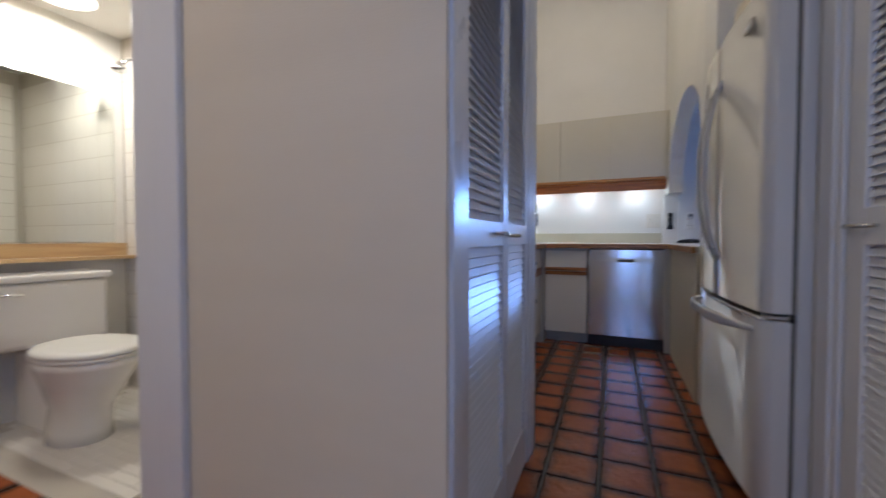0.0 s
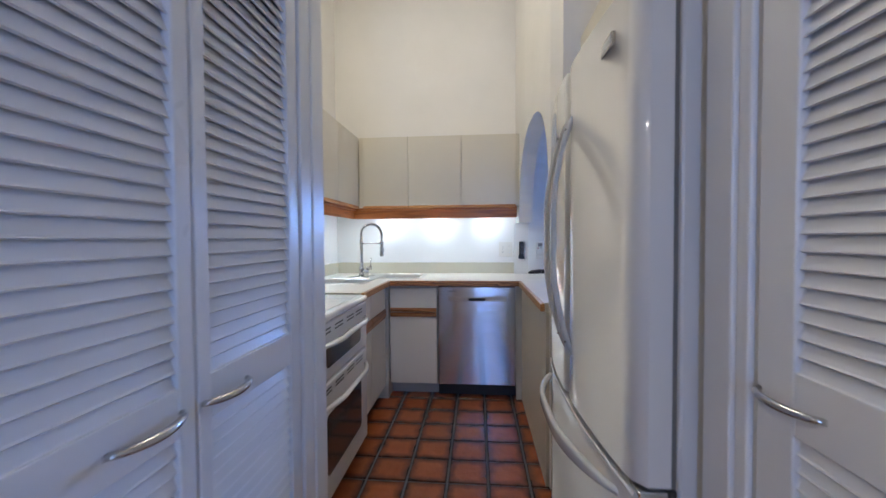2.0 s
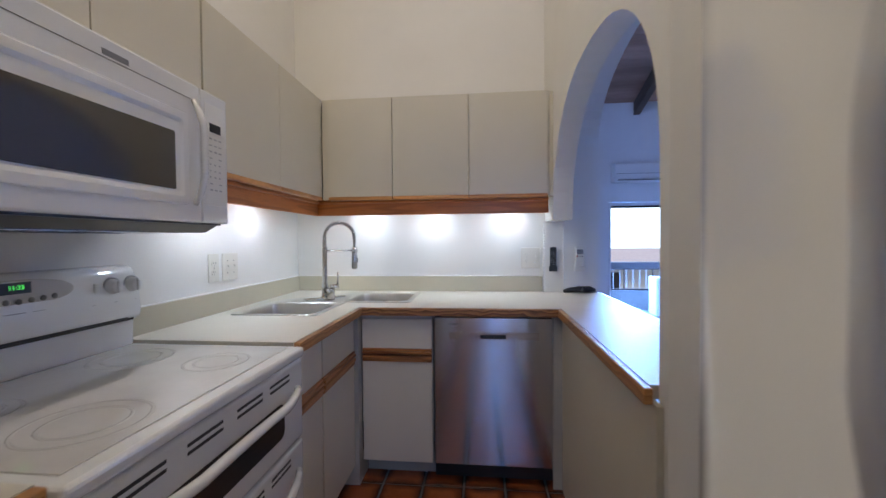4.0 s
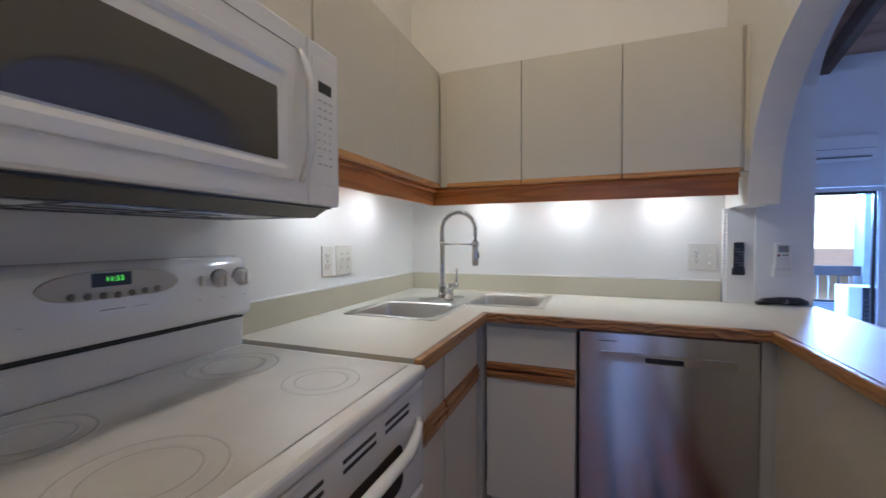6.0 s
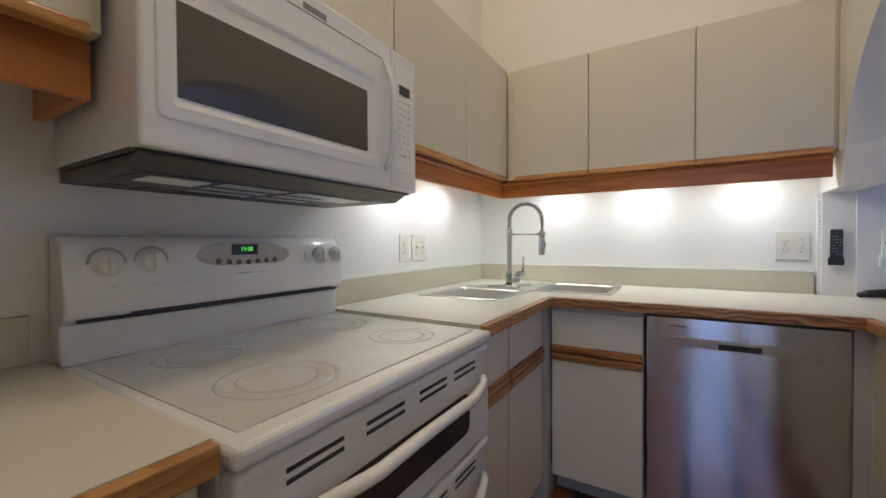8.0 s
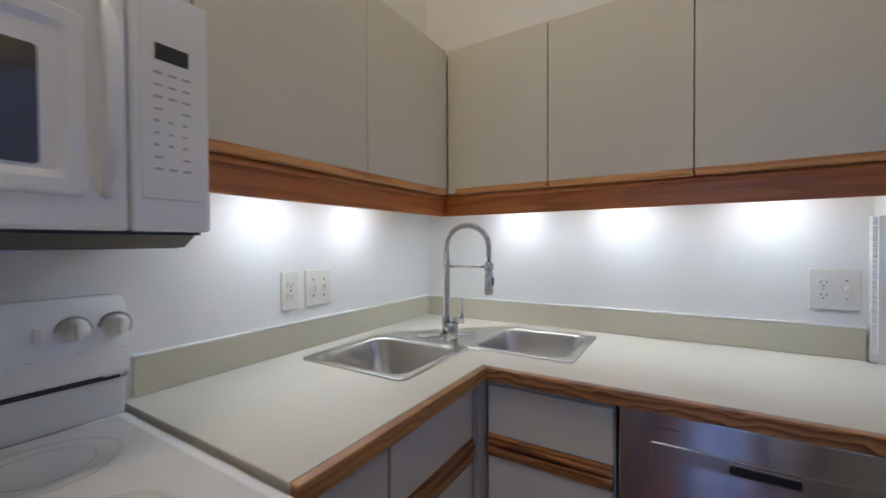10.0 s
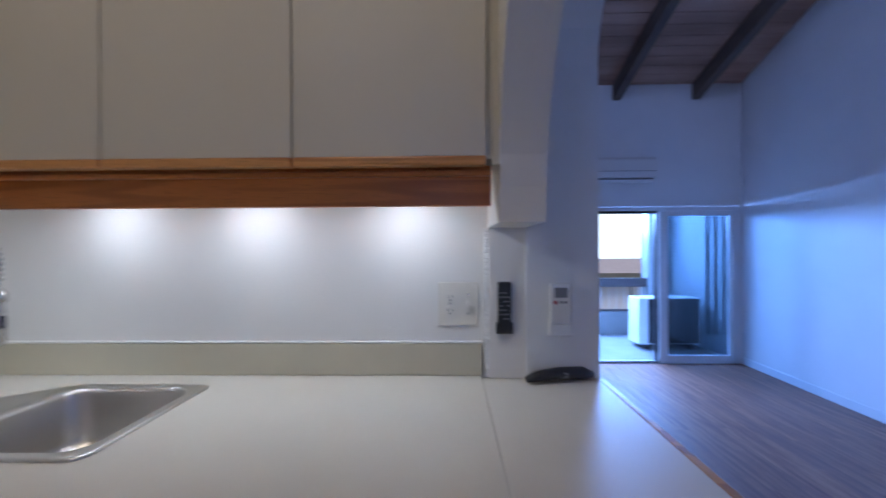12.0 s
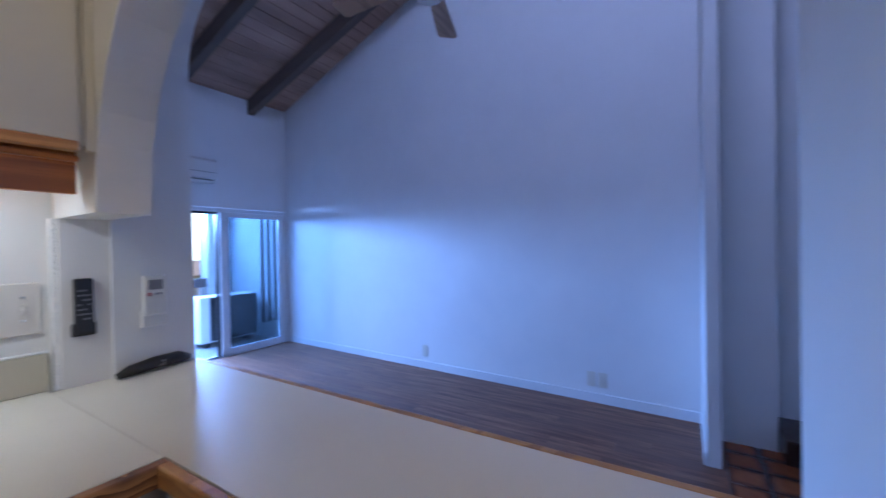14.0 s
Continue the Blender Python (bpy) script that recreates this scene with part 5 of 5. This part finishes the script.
# ---- living room and balcony ----
door = thing("sliding_door", "white framed sliding glass door, left half open", "door", ((SL0 + SL1) / 2, LY + 0.06, LZ))
part("frame", boxes((SL0, SL0 + 0.04, LY - 0.01, LY + 0.11, LZ, SLT), (SL1 - 0.04, SL1, LY - 0.01, LY + 0.11, LZ, SLT), (SL0 + 0.04, SL1 - 0.04, LY - 0.01, LY + 0.11, SLT - 0.05, SLT), (SL0 + 0.04, SL1 - 0.04, LY - 0.01, LY + 0.11, LZ - 0.004, LZ + 0.012), bev=0.004), ALU_WHITE, door, "white frame")
part("track", boxes((SL0 + 0.04, 3.30, LY + 0.0, LY + 0.03, SLT - 0.085, SLT - 0.051), (SL0 + 0.04, 3.33, LY - 0.008, LY + 0.035, LZ + 0.0125, LZ + 0.025)), DARK, door, "dark track")
pn = part("fixed_panel", boxes((3.335, 3.44, LY + 0.005, LY + 0.045, LZ + 0.013, SLT - 0.051), (4.215, 4.303, LY + 0.005, LY + 0.045, LZ + 0.013, SLT - 0.051), (3.44, 4.215, LY + 0.005, LY + 0.045, SLT - 0.115, SLT - 0.051), (3.44, 4.215, LY + 0.005, LY + 0.045, LZ + 0.013, LZ + 0.10), bev=0.004), ALU_WHITE, door, "white glazed panel")
pane = part("pane", B(3.44, 4.215, LY + 0.022, LY + 0.028, LZ + 0.10, SLT - 0.115), PANE, pn)
part("dark_stile", B(3.298, 3.334, LY + 0.05, LY + 0.085, LZ + 0.013, SLT - 0.051, bev=0.004), DARK, door, "dark sliding stile")
part("latch", B(4.245, 4.265, LY - 0.02, LY + 0.005, 0.72, 0.90, bev=0.005), WHITE_PLASTIC, pn)
bl = thing("vertical_blind", "gathered dark vertical blind slats by the glass", "blind", (4.08, LY + 0.10, LZ), "")
for k in range(3):
    x = 3.98 + 0.105 * k
    part("blind_slat", B(x, x + 0.05, LY + 0.098, LY + 0.101, LZ + 0.35, SLT - 0.11), RAIL_WOOD, bl)

ac = thing("air_conditioner", "white split air conditioner above the sliding door", "air conditioner", (2.81, LY - 0.1, 2.15))
bm = bmesh.new()
prism(bm, [(LY - 0.001, 2.14), (LY - 0.14, 2.145), (LY - 0.195, 2.19), (LY - 0.205, 2.26), (LY - 0.195, 2.40), (LY - 0.16, 2.435), (LY - 0.001, 2.435)], "x", 2.40, 3.21, bev=0.008)
part("body", bm, WHITE_PLASTIC, ac)
part("louvre", B(2.45, 3.16, LY - 0.190, LY - 0.150, 2.158, 2.172, bev=0.003), GASKET, ac, "air outlet flap")
part("seam", B(2.42, 3.19, LY - 0.2075, LY - 0.200, 2.255, 2.260), GASKET, ac)

fan = thing("ceiling_fan", "wooden bladed ceiling fan with light", "fan", (2.15, 4.28, 2.66))
part("down_rod", L([(0.012, 2.81), (0.012, roof_z(4.28) + 0.028)], (2.15, 4.28, -0.03), 16), NICKEL, fan)
part("motor", L([(0.03, 2.85), (0.09, 2.83), (0.11, 2.78), (0.11, 2.72), (0.08, 2.69), (0.0, 2.685)], (2.15, 4.28, -0.03), 36), NICKEL, fan)
part("shade", L([(0.06, 2.6845), (0.085, 2.65), (0.07, 2.61), (0.0, 2.595)], (2.15, 4.28, -0.03), 32), WHITE_PLASTIC, fan)
for k in range(5):
    bm = bmesh.new()
    prism(bm, [(0.19, -0.045), (0.60, -0.068), (0.625, -0.05), (0.625, 0.05), (0.60, 0.068), (0.19, 0.045)], "z", -0.004, 0.004, bev=0.002)
    m = pose(2.15, 4.28, 2.695, 0, 0, 22 + 72 * k) @ pose(0, 0, 0, 10, 0, 0)
    bmesh.ops.transform(bm, matrix=m, verts=bm.verts)
    b = part("blade", bm, FAN_WOOD, fan, "brown wooden blade")
    bm = boxes((0.08, 0.22, -0.015, 0.015, -0.009, -0.0045), bev=0.001)
    bmesh.ops.transform(bm, matrix=m, verts=bm.verts)
    part("blade_arm", bm, NICKEL, b)

setting("balcony_floor", B(1.0, 4.9, LY + 0.12, 10.45, LZ - 0.25, LZ - 0.02), CONCRETE, "balcony floor")
setting("balcony_roof", B(1.0, 4.9, LY + 0.12, 10.45, 2.15, 2.33), WALL_LIVING, "balcony roof slab")
setting("balcony_wall", boxes((4.45, 4.6, LY + 0.12, 10.45, LZ - 0.02, 2.15), (1.0, 1.15, LY + 0.12, 10.45, LZ - 0.02, 2.15), (4.05, 4.45, 10.2, 10.45, LZ - 0.02, 2.15)), BALCONY_STUCCO, "stucco balcony side walls")
setting("balcony_parapet", B(1.15, 4.05, 10.24, 10.36, LZ - 0.02, 0.20, bev=0.005), CONCRETE, "low grey balcony wall")
rl = thing("balcony_railing", "dark timber top rail on thin posts", "railing", (2.6, 10.3, 0.2))
part("top_rail", B(1.15, 4.05, 10.24, 10.36, 0.63, 0.78, bev=0.006), RAIL_WOOD, rl)
part("bottom_rail", B(1.15, 4.05, 10.28, 10.32, 0.2005, 0.235, bev=0.004), RAIL_WOOD, rl)
for k in range(5):
    part("post", B(1.55 + 0.56 * k, 1.568 + 0.56 * k, 10.29, 10.31, 0.2352, 0.63), RAIL_WOOD, rl)
for k in range(22):
    part("baluster", B(1.20 + 0.13 * k, 1.212 + 0.13 * k, 10.294, 10.306, 0.2352, 0.63), ALU_WHITE, rl, "thin white baluster")
u = thing("condenser_unit", "white outdoor air conditioning condenser on the balcony", "air conditioner", (3.75, 9.45, LZ))
part("case", B(3.43, 4.32, 9.25, 9.58, LZ + 0.05, 0.56, bev=0.012), ENAMEL, u)
# fan grille widened over the front; the face's shade is in its dark colour
part("grille_panel", B(3.575, 4.315, 9.238, 9.2495, LZ + 0.07, 0.55, bev=0.004), DARK, u, "dark fan grille, widened over the shaded front")
for k in range(8):
    part("grille_bar", B(3.59, 4.30, 9.232, 9.2379, LZ + 0.14 + 0.06 * k, LZ + 0.146 + 0.06 * k), GREY_METAL, u)
for x in (3.52, 4.18):
    part("foot", B(x, x + 0.06, 9.26, 9.57, LZ - 0.0195, LZ + 0.0495), DARK, u)

setting("backdrop", B(-140, 140, 119, 120, -3.5, 75), BACKDROP, "bright hazy sky")
setting("ground", B(-60, 60, 11.0, 118, -3.6, -3.5), GROUND, "distant ground")
hs = thing("neighbour_house", "pale neighbouring house with low brown roof", "house", (3, 24, -3.5))
part("wall", B(-6, 14, 22.0, 28, -3.5, 0.15), FACADE, hs)
bm = bmesh.new()
prism(bm, [(21.4, 0.15), (28.6, 0.15), (25, 0.72)], "x", -6.5, 14.5)
part("roof", bm, ROOF, hs)
for k in range(5):
    w = part("window", B(-4.5 + 2.6 * k, -3.3 + 2.6 * k, 21.95, 21.999, -1.6, -0.4), DARK, hs)

# ---- pieces: tiles and planks ----
def tile_mesh(w, d, h, bev, name, material):
    bm = B(-w / 2, w / 2, -d / 2, d / 2, -h, 0)
    es = [e for e in bm.edges if all(v.co.z > -1e-6 for v in e.verts)]
    bmesh.ops.bevel(bm, geom=es, offset=bev, segments=1, affect="EDGES")
    return meshed(name, bm, material)


P = 0.2085
me = tile_mesh(0.197, 0.197, 0.012, 0.003, "tile", TILE_CLAY)
random.seed(4)
for i in range(-4, 5):
    for j in range(-21, 3):
        x, y = 0.046 + P / 2 + P * i, 3.726 + P / 2 + P * j
        s = new("tile", me)
        s.parent = floor_kitchen
        s.matrix_basis = pose(x, y, 0.002 + random.uniform(-0.0012, 0.0012), random.uniform(-0.25, 0.25), random.uniform(-0.25, 0.25), 90 * random.randrange(4))
for i in range(-13, -4):
    for j in range(-21, -13):
        s = new("tile", me)
        s.parent = floor_kitchen
        s.matrix_basis = pose(0.046 + P / 2 + P * i, 3.726 + P / 2 + P * j, 0.002, 0, 0, 90 * random.randrange(4))
for i in range(11):
    for j in range(6):
        s = new("tile", me)
        s.parent = floor_living
        s.matrix_basis = pose(1.75 + P * i, 1.80 + P * j, LZ + 0.004, 0, 0, 90 * random.randrange(4))
random.seed(7)
pl = tile_mesh(0.1250, 1.199, 0.006, 0.0005, "plank", PLANK)
for i in range(27):
    off = random.uniform(0, 1.2)
    for j in range(6):
        y = 2.9 + off - 0.6 + 1.2 * j
        x = XR2 + 0.063 + 0.1255 * i
        if y + 0.6 > LY + 0.0 or y - 0.6 < 2.86 or x > LX:
            y0, y1 = max(y - 0.6, 2.86), min(y + 0.6, LY + 0.005)
            if y1 - y0 < 0.05 or x > LX:
                continue
            s = new("plank", tile_mesh(0.1250, y1 - y0 - 0.001, 0.006, 0.0005, "plank", PLANK))
            s.matrix_basis = pose(x, (y0 + y1) / 2, LZ)
        else:
            s = new("plank", pl)
            s.matrix_basis = pose(x, y, LZ)
        s.parent = floor_living
bt = tile_mesh(0.148, 0.148, 0.006, 0.0015, "bath_tile", BATH_TILE)
wall_b = bpy.data.objects["wall_bath"]
for i in range(9):
    for j in range(14):
        s = new("bath_tile", bt)
        s.parent = wall_b
        s.matrix_basis = pose(-2.52 + 0.1505 * i, 1.7595, 0.08 + 0.1505 * j, 90, 0, 0)
me2 = tile_mesh(0.298, 0.098, 0.006, 0.0015, "bath_tile", BATH_TILE)
for i in range(2):
    for j in range(21):
        s = new("bath_tile", me2)
        s.parent = wall_b
        s.matrix_basis = pose(-1.2505, 1.27 + 0.30 * i, 0.08 + 0.1 * j, 90, 0, -90)
bf = bpy.data.objects["floor_bath"]
me3 = tile_mesh(0.148, 0.048, 0.004, 0.001, "floor_tile", BATH_TILE)
for i in range(8):
    for j in range(13):
        s = new("floor_tile", me3)
        s.parent = bf
        s.matrix_basis = pose(-2.45 + 0.15 * i + 0.075 * (j % 2), 1.10 + 0.05 * j, 0.0075)
